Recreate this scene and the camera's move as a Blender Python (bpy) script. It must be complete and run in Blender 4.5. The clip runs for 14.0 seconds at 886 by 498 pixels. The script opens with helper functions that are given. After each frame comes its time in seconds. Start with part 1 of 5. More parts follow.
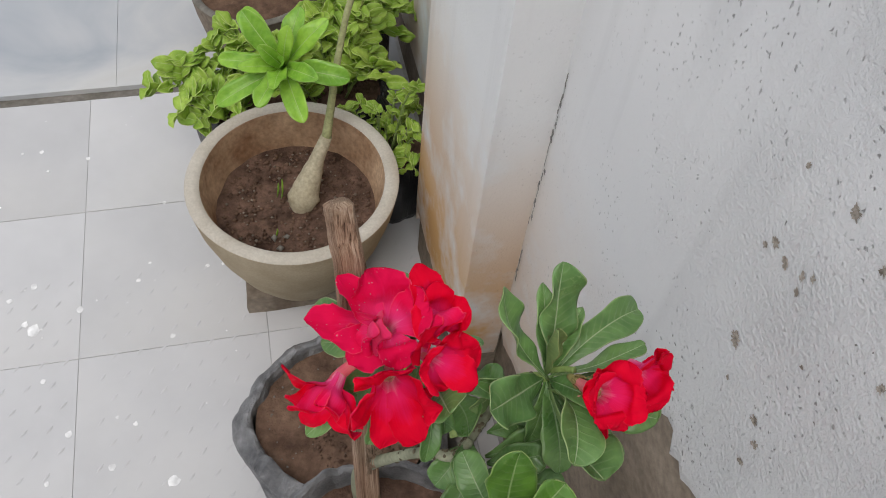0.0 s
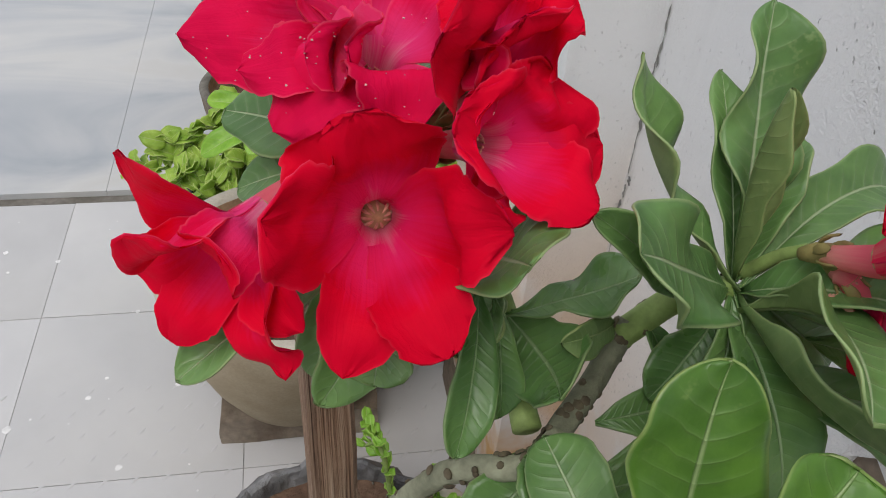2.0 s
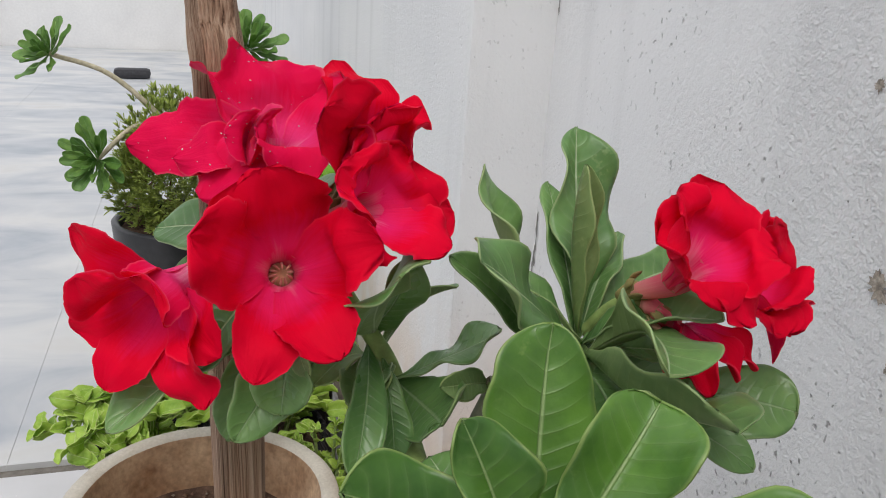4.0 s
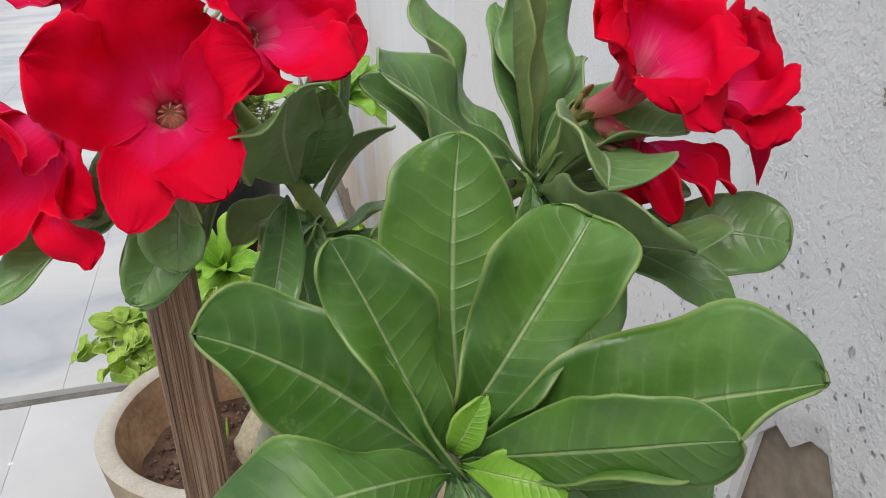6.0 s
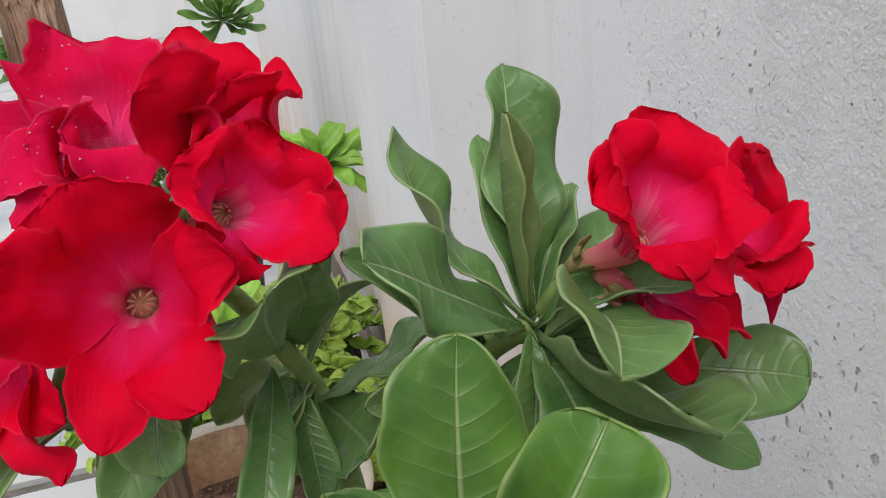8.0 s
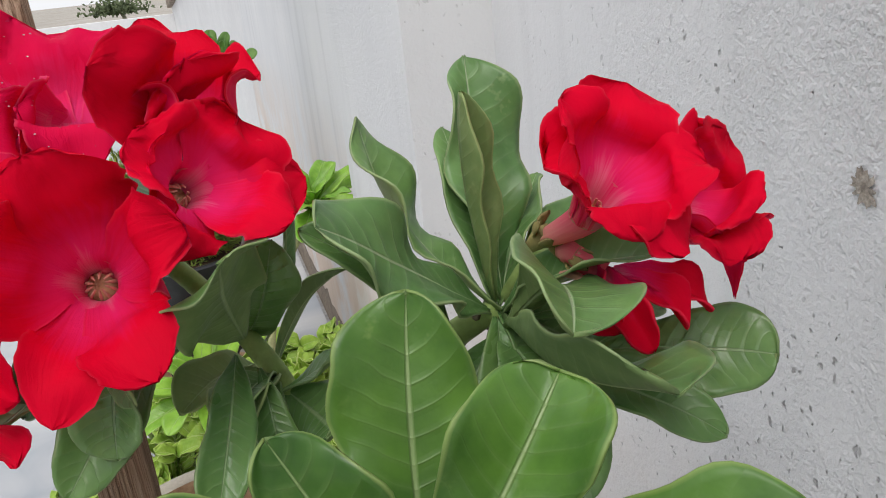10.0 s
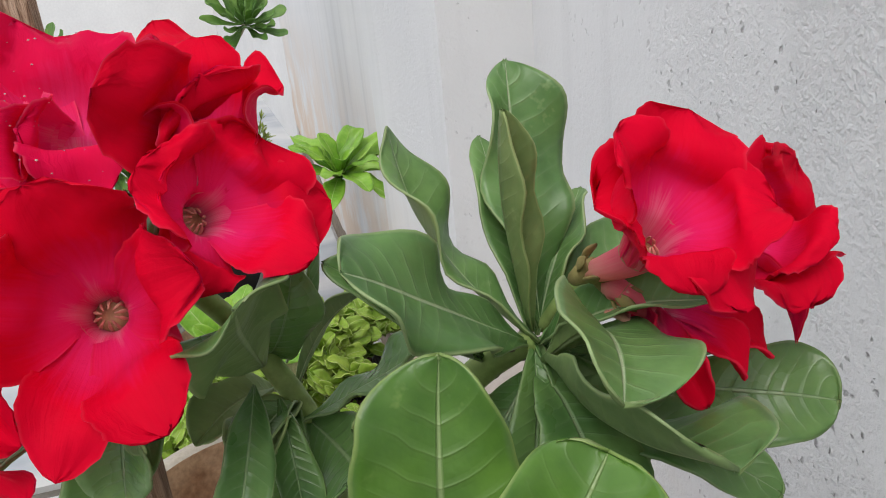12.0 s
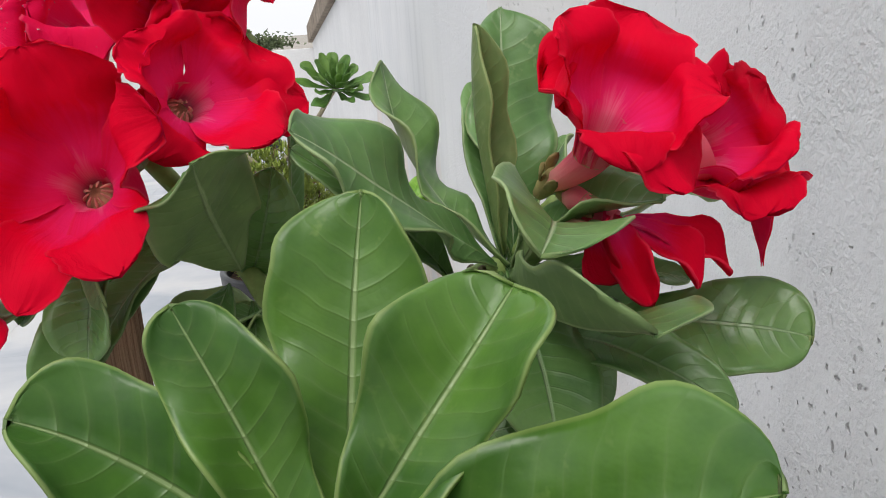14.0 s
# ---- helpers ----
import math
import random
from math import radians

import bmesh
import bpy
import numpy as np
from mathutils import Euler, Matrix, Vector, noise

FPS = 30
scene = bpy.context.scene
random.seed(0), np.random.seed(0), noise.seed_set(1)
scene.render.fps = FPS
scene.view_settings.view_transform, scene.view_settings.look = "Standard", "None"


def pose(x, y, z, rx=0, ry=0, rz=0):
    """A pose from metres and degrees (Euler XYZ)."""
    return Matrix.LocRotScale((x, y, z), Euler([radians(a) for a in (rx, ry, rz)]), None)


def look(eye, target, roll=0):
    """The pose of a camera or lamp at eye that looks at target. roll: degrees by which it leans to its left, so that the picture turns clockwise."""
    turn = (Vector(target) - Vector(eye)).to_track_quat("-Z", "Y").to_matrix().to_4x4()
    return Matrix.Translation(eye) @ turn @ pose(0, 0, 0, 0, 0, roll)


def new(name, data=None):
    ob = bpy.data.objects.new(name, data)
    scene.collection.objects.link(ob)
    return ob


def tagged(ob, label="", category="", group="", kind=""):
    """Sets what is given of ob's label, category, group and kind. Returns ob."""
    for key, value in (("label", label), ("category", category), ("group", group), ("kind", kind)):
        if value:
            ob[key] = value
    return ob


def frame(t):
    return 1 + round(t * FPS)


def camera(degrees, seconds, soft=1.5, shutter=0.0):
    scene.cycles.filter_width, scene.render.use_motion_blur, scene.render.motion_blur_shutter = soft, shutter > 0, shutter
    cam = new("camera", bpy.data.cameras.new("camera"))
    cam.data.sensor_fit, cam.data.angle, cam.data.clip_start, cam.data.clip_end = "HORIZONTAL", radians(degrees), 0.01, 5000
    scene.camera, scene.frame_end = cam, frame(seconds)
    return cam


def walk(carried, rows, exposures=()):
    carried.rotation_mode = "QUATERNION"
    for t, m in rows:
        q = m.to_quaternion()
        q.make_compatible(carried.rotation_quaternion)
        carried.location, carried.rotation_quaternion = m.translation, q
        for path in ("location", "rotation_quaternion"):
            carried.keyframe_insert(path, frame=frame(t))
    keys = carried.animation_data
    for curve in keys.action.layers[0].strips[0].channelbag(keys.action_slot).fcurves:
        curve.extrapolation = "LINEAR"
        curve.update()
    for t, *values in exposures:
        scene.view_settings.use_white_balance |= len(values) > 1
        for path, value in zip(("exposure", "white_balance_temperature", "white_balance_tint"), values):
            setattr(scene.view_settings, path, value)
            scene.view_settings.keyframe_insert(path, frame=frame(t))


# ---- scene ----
cam = camera(57.0, 14.0, soft=1.0)
PATH = [
    (0, (0.276, 0.235, 1.322), (0.628, 1.34, -0.308), 7.1),
    (0.5, (0.275, 0.246, 1.219), (0.561, 1.424, -0.372), 5.6),
    (1, (0.258, 0.27, 1.11), (0.543, 1.537, -0.411), 5.5),
    (1.5, (0.26, 0.298, 1.037), (0.542, 1.587, -0.466), 9.2),
    (2, (0.304, 0.293, 0.975), (0.643, 1.801, -0.294), 5.2),
    (2.2, (0.3, 0.288, 0.962), (0.666, 1.932, -0.117), 4.9),
    (4.3, (0.299, 0.203, 0.944), (0.869, 2.003, 0.284), 3.7),
    (4.5, (0.302, 0.203, 0.945), (0.835, 2.007, 0.265), 3.3),
    (5, (0.343, 0.195, 0.918), (0.821, 1.998, 0.196), 1.5),
    (5.5, (0.338, 0.213, 0.902), (0.79, 2.0, 0.126), 0.8),
    (6, (0.346, 0.22, 0.907), (0.768, 1.978, 0.052), -1.5),
    (6.5, (0.294, 0.235, 0.933), (0.742, 1.972, 0.047), -2.0),
    (7, (0.277, 0.265, 0.946), (0.722, 2.035, 0.128), -2.1),
    (7.5, (0.313, 0.256, 0.946), (0.779, 2.034, 0.158), -3.3),
    (8, (0.353, 0.25, 0.936), (0.822, 2.029, 0.152), -5.1),
    (8.2, (0.359, 0.251, 0.93), (0.849, 2.037, 0.175), -5.0),
    (10.3, (0.36, 0.239, 0.916), (0.854, 2.058, 0.247), -6.4),
    (10.5, (0.352, 0.239, 0.919), (0.85, 2.044, 0.216), -6.2),
    (11, (0.317, 0.259, 0.938), (0.77, 2.052, 0.178), -4.8),
    (11.5, (0.329, 0.272, 0.933), (0.741, 2.081, 0.188), -4.8),
    (12, (0.366, 0.264, 0.929), (0.775, 2.066, 0.163), -5.7),
    (12.5, (0.384, 0.248, 0.918), (0.794, 2.058, 0.172), -5.1),
    (13, (0.381, 0.238, 0.905), (0.769, 2.071, 0.204), -2.4),
    (13.5, (0.391, 0.228, 0.878), (0.701, 2.154, 0.439), -3.9),
    (14, (0.39, 0.236, 0.882), (0.621, 2.147, 0.339), -4.0),
]
EXPOSURES = [(0.0, -0.13), (2.0, -0.14), (4.5, 0.06), (6.5, 0.13), (7.0, 0.03), (8.0, 0.02), (10.5, 0.06), (11.5, -0.05), (12.0, 0.08), (12.5, 0.08), (13.0, 0.15), (14.0, 0.12)]
walk(cam, [(t, look(eye, target, roll)) for t, eye, target, roll in PATH], EXPOSURES)

# ---- world and light: bright overcast open sky ----
world = bpy.data.worlds.new("sky")
scene.world = world
world.use_nodes = True
wn, wl = world.node_tree.nodes, world.node_tree.links
sky = wn.new("ShaderNodeTexSky")
sky.sky_type, sky.sun_disc = "NISHITA", False
sky.sun_elevation, sky.sun_rotation = radians(58), radians(205)
sky.air_density, sky.dust_density, sky.ozone_density = 1.0, 5.0, 0.6
haze = wn.new("ShaderNodeMix")
haze.data_type = "RGBA"
haze.inputs[0].default_value = 0.75
haze.inputs[7].default_value = (9.0, 9.1, 9.4, 1)
wl.new(sky.outputs[0], haze.inputs[6])
wl.new(haze.outputs[2], wn["Background"].inputs[0])
wn["Background"].inputs[1].default_value = 0.130
sun = new("sun", bpy.data.lights.new("sun", "SUN"))
sun.data.energy, sun.data.angle, sun.data.color = 1.1, radians(30), (1.0, 0.985, 0.96)
sun.matrix_world = look((0, 0, 0), (0.33, 0.62, -1.25))
scene.view_settings.exposure = 0.0


# ---- materials ----
def rgba(c):
    return (*c, 1) if len(c) == 3 else c


class Nodes:
    """A small builder for node materials."""

    def __init__(self, name):
        self.mat = bpy.data.materials.new(name)
        self.mat.use_nodes = True
        self.tree = self.mat.node_tree
        self.bsdf = self.tree.nodes["Principled BSDF"]
        self.coord = self.tree.nodes.new("ShaderNodeTexCoord")

    def add(self, kind, **values):
        node = self.tree.nodes.new(kind)
        for key, value in values.items():
            setattr(node, key, value)
        return node

    def join(self, a, b):
        self.tree.links.new(a, b)

    def feed(self, socket, value):
        if hasattr(value, "is_linked"):
            self.join(value, socket)
        elif isinstance(value, (tuple, list)) and len(socket.default_value) == 4:
            socket.default_value = rgba(value)
        else:
            socket.default_value = value

    def noise(self, scale, detail=4.0, rough=0.55, vec=None, distort=0.0):
        node = self.add("ShaderNodeTexNoise")
        node.inputs["Scale"].default_value = scale
        node.inputs["Detail"].default_value = detail
        node.inputs["Roughness"].default_value = rough
        node.inputs["Distortion"].default_value = distort
        self.join(vec or self.coord.outputs["Object"], node.inputs["Vector"])
        return node.outputs["Fac"]

    def voronoi(self, scale, feature="F1", vec=None, out="Distance"):
        node = self.add("ShaderNodeTexVoronoi", feature=feature)
        node.inputs["Scale"].default_value = scale
        self.join(vec or self.coord.outputs["Object"], node.inputs["Vector"])
        return node.outputs[out]

    def ramp(self, value, *stops):
        node = self.add("ShaderNodeValToRGB")
        el = node.color_ramp.elements
        while len(el) < len(stops):
            el.new(0.5)
        for e, (p, c) in zip(el, stops):
            e.position = p
            e.color = rgba(c) if isinstance(c, (tuple, list)) else (c, c, c, 1)
        self.join(value, node.inputs[0])
        return node.outputs[0]

    def mix(self, fac, a, b, blend="MIX"):
        node = self.add("ShaderNodeMix", data_type="RGBA", blend_type=blend)
        self.feed(node.inputs[0], fac)
        self.feed(node.inputs[6], a)
        self.feed(node.inputs[7], b)
        return node.outputs[2]

    def calc(self, op, a, b=0.0, c=0.0):
        node = self.add("ShaderNodeMath", operation=op)
        for socket, value in zip(node.inputs, (a, b, c)):
            self.feed(socket, value)
        return node.outputs[0]

    def scaled(self, sx, sy, sz, source="Object"):
        node = self.add("ShaderNodeMapping")
        node.inputs["Scale"].default_value = (sx, sy, sz)
        self.join(self.coord.outputs[source], node.inputs["Vector"])
        return node.outputs[0]

    def bump(self, height, strength=0.3, distance=0.002, after=None):
        node = self.add("ShaderNodeBump")
        node.inputs["Strength"].default_value = strength
        node.inputs["Distance"].default_value = distance
        self.join(height, node.inputs["Height"])
        if after:
            self.join(after, node.inputs["Normal"])
        return node.outputs[0]

    def done(self, color, rough=0.6, normal=None, spec=0.5, metal=0.0):
        self.feed(self.bsdf.inputs["Base Color"], color)
        self.feed(self.bsdf.inputs["Roughness"], rough)
        self.bsdf.inputs["Specular IOR Level"].default_value = spec
        self.bsdf.inputs["Metallic"].default_value = metal
        if normal:
            self.join(normal, self.bsdf.inputs["Normal"])
        return self.mat


def blotchy(name, dark, light, scale, rough=0.8, fine=120.0, bump=0.3, distance=0.002, spec=0.3, grain=(0.75, 1.15)):
    """Stone, soil, cement: two scales of colour and a fine relief."""
    n = Nodes(name)
    big = n.ramp(n.noise(scale, 5), (0.3, dark), (0.7, light))
    speck = n.ramp(n.noise(fine, 3), (0.3, grain[0]), (0.7, grain[1]))
    col = n.mix(1.0, big, speck, "MULTIPLY")
    return n.done(col, rough, n.bump(n.noise(fine * 0.6, 6, 0.7), bump, distance), spec)


def plaster_material(name, stain, stain_top):
    n = Nodes(name)
    base = n.ramp(n.noise(3.0, 4), (0.3, (0.690, 0.700, 0.710)), (0.7, (0.775, 0.778, 0.776)))
    streak = n.ramp(n.noise(1.0, 4, vec=n.scaled(14, 14, 1.2)), (0.52, 1.0), (0.75, 0.86))
    base = n.mix(1.0, base, streak, "MULTIPLY")
    low = n.calc("MULTIPLY", n.ramp(n.noise(6.0, 5, 0.6), (0.34, 0.0), (0.54, 1.0)), stain)
    sep = n.add("ShaderNodeSeparateXYZ")
    n.join(n.coord.outputs["Object"], sep.inputs[0])
    damp = n.calc("MULTIPLY", low, n.ramp(sep.outputs["Z"], (0.25, 1.0), (stain_top, 0.0)))
    base = n.mix(damp, base, (0.58, 0.34, 0.14))
    warp = n.add("ShaderNodeVectorMath", operation="ADD")
    n.join(n.scaled(1, 1, 0.7), warp.inputs[0])
    shake = n.add("ShaderNodeVectorMath", operation="SCALE")
    fuzz = n.add("ShaderNodeTexNoise")
    fuzz.inputs["Scale"].default_value = 160.0
    n.join(n.coord.outputs["Object"], fuzz.inputs["Vector"])
    n.join(fuzz.outputs["Color"], shake.inputs[0])
    shake.inputs["Scale"].default_value = 0.007
    n.join(shake.outputs[0], warp.inputs[1])
    pits = n.ramp(n.voronoi(170.0, vec=warp.outputs[0]), (0.10, 0.85), (0.22, 0.0))
    pits = n.calc("MULTIPLY", pits, n.ramp(n.noise(11.0, 3), (0.47, 0.0), (0.60, 1.0)))
    holes = n.ramp(n.voronoi(80.0, vec=warp.outputs[0]), (0.045, 1.0), (0.075, 0.0))
    holes = n.calc("MULTIPLY", holes, n.ramp(n.noise(17.0, 2), (0.42, 0.0), (0.50, 1.0)))
    marks = n.calc("MAXIMUM", pits, holes)
    marks = n.calc("MULTIPLY", marks, n.ramp(sep.outputs["Y"], (0.50, 1.0), (0.80, 0.25)))
    col = n.mix(n.calc("MULTIPLY", marks, 0.80), base, (0.17, 0.16, 0.15))
    coarse = n.ramp(n.noise(6.5, 3, 0.6), (0.40, 0.30), (0.60, 1.0))
    coarse = n.calc("MULTIPLY", coarse, n.calc("ADD", n.ramp(sep.outputs["Y"], (0.30, 1.0), (0.66, 0.0)), 0.22))
    sand = n.calc("ADD", n.noise(330.0, 5, 0.68), n.calc("MULTIPLY", n.noise(95.0, 5, 0.7), 0.45))
    stipple = n.ramp(n.noise(260.0, 2, 0.5), (0.40, 0.0), (0.64, 1.0))
    sand = n.calc("ADD", sand, n.calc("MULTIPLY", stipple, 0.30))
    sand = n.calc("MULTIPLY", n.calc("SUBTRACT", sand, 0.9), coarse)
    sand = n.calc("SUBTRACT", sand, n.calc("MULTIPLY", marks, 0.7))
    return n.done(col, 0.85, n.bump(sand, 0.75, 0.0048), 0.25)


def tile_material():
    n = Nodes("grey_floor_tile")
    info = n.add("ShaderNodeObjectInfo")
    base = n.ramp(n.noise(5.0, 4), (0.3, (0.50, 0.50, 0.51)), (0.7, (0.58, 0.58, 0.59)))
    tint = n.ramp(info.outputs["Random"], (0.0, 0.94), (1.0, 1.04))
    col = n.mix(1.0, base, tint, "MULTIPLY")
    dirt = n.ramp(n.noise(2.2, 5), (0.45, 0.0), (0.8, 0.35))
    col = n.mix(dirt, col, (0.46, 0.44, 0.40))
    return n.done(col, 0.5, n.bump(n.noise(90.0, 3), 0.08, 0.001), 0.4)


def marble_material():
    n = Nodes("white_marble")
    turn = n.add("ShaderNodeMapping")
    n.join(n.coord.outputs["Object"], turn.inputs["Vector"])
    turn.inputs["Rotation"].default_value = (0, 0, 0.55)
    turn.inputs["Scale"].default_value = (1.0, 2.3, 1.0)
    vein = n.noise(1.5, 5, 0.55, vec=turn.outputs[0], distort=0.8)
    cloud = n.noise(0.9, 4, 0.6)
    vein = n.calc("ADD", n.calc("MULTIPLY", vein, 0.65), n.calc("MULTIPLY", cloud, 0.35))
    col = n.ramp(vein, (0.36, (0.315, 0.345, 0.385)), (0.46, (0.43, 0.447, 0.47)), (0.56, (0.535, 0.537, 0.535)), (0.70, (0.49, 0.475, 0.45)))
    rough = n.ramp(n.noise(7.0, 3), (0.3, 0.42), (0.7, 0.60))
    return n.done(col, rough, n.bump(n.noise(60.0, 3), 0.04, 0.001), 0.35)


def wood_material():
    n = Nodes("weathered_wood")
    sep = n.add("ShaderNodeSeparateXYZ")
    n.join(n.coord.outputs["UV"], sep.inputs[0])
    fibre = n.add("ShaderNodeCombineXYZ")
    n.join(n.calc("MULTIPLY", sep.outputs["X"], 9.0), fibre.inputs[0])
    n.join(n.calc("MULTIPLY", sep.outputs["Y"], 78.0), fibre.inputs[1])
    wide = n.add("ShaderNodeCombineXYZ")
    n.join(n.calc("MULTIPLY", sep.outputs["X"], 5.0), wide.inputs[0])
    n.join(n.calc("MULTIPLY", sep.outputs["Y"], 9.0), wide.inputs[1])
    grain = n.calc("ADD", n.calc("MULTIPLY", n.noise(1.0, 5, 0.65, vec=fibre.outputs[0], distort=0.4), 0.72), n.calc("MULTIPLY", n.noise(1.0, 3, vec=wide.outputs[0]), 0.28))
    col = n.ramp(grain, (0.36, (0.052, 0.032, 0.022)), (0.43, (0.24, 0.160, 0.112)), (0.51, (0.42, 0.315, 0.235)), (0.62, (0.58, 0.485, 0.395)))
    patch = n.ramp(n.noise(12.0, 3, vec=n.scaled(1, 1, 0.4)), (0.45, (1.0, 0.94, 0.88)), (0.7, (0.84, 0.62, 0.52)))
    col = n.mix(1.0, col, patch, "MULTIPLY")
    return n.done(col, 0.85, n.bump(grain, 1.0, 0.004), 0.2)


def leaf_material(name, dark, light, vein, edge, rough=0.42, veins=13.0, trans=0.12):
    n = Nodes(name)
    sep = n.add("ShaderNodeSeparateXYZ")
    n.join(n.coord.outputs["UV"], sep.inputs[0])
    u, v = sep.outputs["X"], sep.outputs["Y"]
    info = n.add("ShaderNodeObjectInfo")
    off = n.calc("ABSOLUTE", n.calc("SUBTRACT", v, 0.5))
    off = n.calc("MULTIPLY", off, 2.0)
    blot = n.noise(70.0, 4)
    big = n.noise(22.0, 3)
    col = n.ramp(n.calc("ADD", n.calc("MULTIPLY", blot, 0.50), n.calc("MULTIPLY", big, 0.50)), (0.38, dark), (0.62, light))
    tint = n.ramp(info.outputs["Random"], (0.0, (0.82, 0.88, 0.85)), (1.0, (1.16, 1.10, 1.05)))
    col = n.mix(1.0, col, tint, "MULTIPLY")
    side = n.calc("FRACT", n.calc("SUBTRACT", n.calc("ADD", n.calc("MULTIPLY", u, veins), n.calc("MULTIPLY", big, 1.6)), n.calc("MULTIPLY", n.calc("POWER", off, 1.2), 1.5)))
    side = n.calc("ABSOLUTE", n.calc("SUBTRACT", side, 0.5))
    side = n.ramp(side, (0.0, 1.0), (0.07, 0.45), (0.24, 0.0))
    side = n.calc("MULTIPLY", side, n.ramp(off, (0.05, 0.55), (0.85, 0.12)))
    width = n.calc("SUBTRACT", 0.085, n.calc("MULTIPLY", u, 0.055))
    rib = n.calc("SUBTRACT", 1.0, n.calc("DIVIDE", off, width))
    rib = n.calc("MAXIMUM", n.calc("MINIMUM", n.calc("MULTIPLY", rib, 1.6), 1.0), 0.0)
    rim = n.ramp(off, (0.94, 0.0), (0.99, 0.55))
    col = n.mix(n.calc("MULTIPLY", side, 0.36), col, vein)
    col = n.mix(n.calc("MULTIPLY", rib, 0.9), col, vein)
    col = n.mix(rim, col, edge)
    fleck = n.calc("MULTIPLY", n.ramp(n.noise(150.0, 3, 0.7), (0.60, 0.0), (0.72, 1.0)), n.ramp(n.noise(26.0, 2), (0.50, 0.0), (0.66, 0.55)))
    col = n.mix(fleck, col, tuple(0.5 * (p + q) for p, q in zip(light, edge)))
    quilt = n.calc("MULTIPLY", n.calc("SUBTRACT", big, 0.5), 3.0)
    high = n.calc("ADD", n.calc("MULTIPLY", side, -0.5), n.calc("MULTIPLY", rib, 0.6))
    high = n.calc("ADD", n.calc("ADD", high, quilt), n.calc("MULTIPLY", n.noise(160.0, 3), 0.35))
    out = n.done(col, n.ramp(n.noise(40.0, 3), (0.3, rough - 0.08), (0.7, rough + 0.12)), n.bump(high, 0.6, 0.0014), 0.50)
    glow = n.add("ShaderNodeBsdfTranslucent")
    n.join(col, glow.inputs["Color"])
    both = n.add("ShaderNodeMixShader")
    both.inputs[0].default_value = trans
    n.join(n.bsdf.outputs[0], both.inputs[1])
    n.join(glow.outputs[0], both.inputs[2])
    n.join(both.outputs[0], n.tree.nodes["Material Output"].inputs["Surface"])
    return out


def petal_material(name, throat, mid, outer, trans=0.24, pale_rim=0.12):
    n = Nodes(name)
    sep = n.add("ShaderNodeSeparateXYZ")
    n.join(n.coord.outputs["UV"], sep.inputs[0])
    u, v = sep.outputs["X"], sep.outputs["Y"]
    info = n.add("ShaderNodeObjectInfo")
    fan = n.add("ShaderNodeCombineXYZ")
    n.join(n.calc("MULTIPLY", u, 1.2), fan.inputs[0])
    n.join(n.calc("MULTIPLY", v, 16.0), fan.inputs[1])
    n.join(n.calc("MULTIPLY", info.outputs["Random"], 40.0), fan.inputs[2])
    streak = n.noise(1.6, 4, 0.6, vec=fan.outputs[0])
    blot = n.noise(45.0, 3)
    reach = n.calc("ADD", u, n.calc("MULTIPLY", n.calc("SUBTRACT", streak, 0.5), 0.30))
    reach = n.calc("ADD", reach, n.calc("MULTIPLY", n.calc("SUBTRACT", blot, 0.5), 0.30))
    off = n.calc("ABSOLUTE", n.calc("SUBTRACT", v, 0.5))
    reach = n.calc("ADD", reach, n.calc("MULTIPLY", off, 0.45))
    col = n.ramp(reach, (0.09, throat), (0.30, mid), (0.70, outer), (1.0, tuple(c * 0.92 for c in outer)))
    rim = n.calc("MULTIPLY", n.ramp(off, (0.470, 0.0), (0.497, 1.0)), pale_rim)
    col = n.mix(rim, col, (0.92, 0.16, 0.26))
    tint = n.ramp(info.outputs["Random"], (0.0, (0.94, 0.9, 0.9)), (1.0, (1.06, 1.05, 1.1)))
    col = n.mix(1.0, col, tint, "MULTIPLY")
    high = n.calc("ADD", n.calc("MULTIPLY", streak, 0.55), n.calc("MULTIPLY", n.noise(130.0, 4, 0.6, distort=0.8), 1.0))
    out = n.done(col, 0.55, n.bump(high, 0.38, 0.0014), 0.04)
    glow = n.add("ShaderNodeBsdfTranslucent")
    n.join(col, glow.inputs["Color"])
    both = n.add("ShaderNodeMixShader")
    both.inputs[0].default_value = trans
    n.join(n.bsdf.outputs[0], both.inputs[1])
    n.join(glow.outputs[0], both.inputs[2])
    n.join(both.outputs[0], n.tree.nodes["Material Output"].inputs["Surface"])
    return out


M_PLASTER = plaster_material("whitewashed_plaster", 0.5, 0.70)
M_STAINED = plaster_material("rust_stained_plaster", 1.0, 0.68)
M_CEMENT = blotchy("bare_cement_render", (0.17, 0.135, 0.10), (0.36, 0.295, 0.23), 7, 0.9, 90, 0.6, 0.004)
M_FLAKED = blotchy("flaked_paint_patch", (0.26, 0.225, 0.185), (0.52, 0.47, 0.41), 150, 0.92, 480, 0.8, 0.002, 0.2, (0.55, 1.25))
M_TILE = tile_material()
M_MARBLE = marble_material()
M_GROUT = blotchy("grey_joint", (0.36, 0.355, 0.35), (0.46, 0.455, 0.45), 9, 0.95, 60)
M_WOOD = wood_material()
M_POT = blotchy("cement_pot", (0.32, 0.255, 0.165), (0.47, 0.395, 0.28), 9, 0.85, 260, 0.3, 0.0015, 0.25, (0.9, 1.06))
M_RIM = blotchy("worn_pale_rim", (0.43, 0.385, 0.32), (0.55, 0.515, 0.45), 16, 0.85, 260, 0.3, 0.0015, 0.25, (0.88, 1.06))
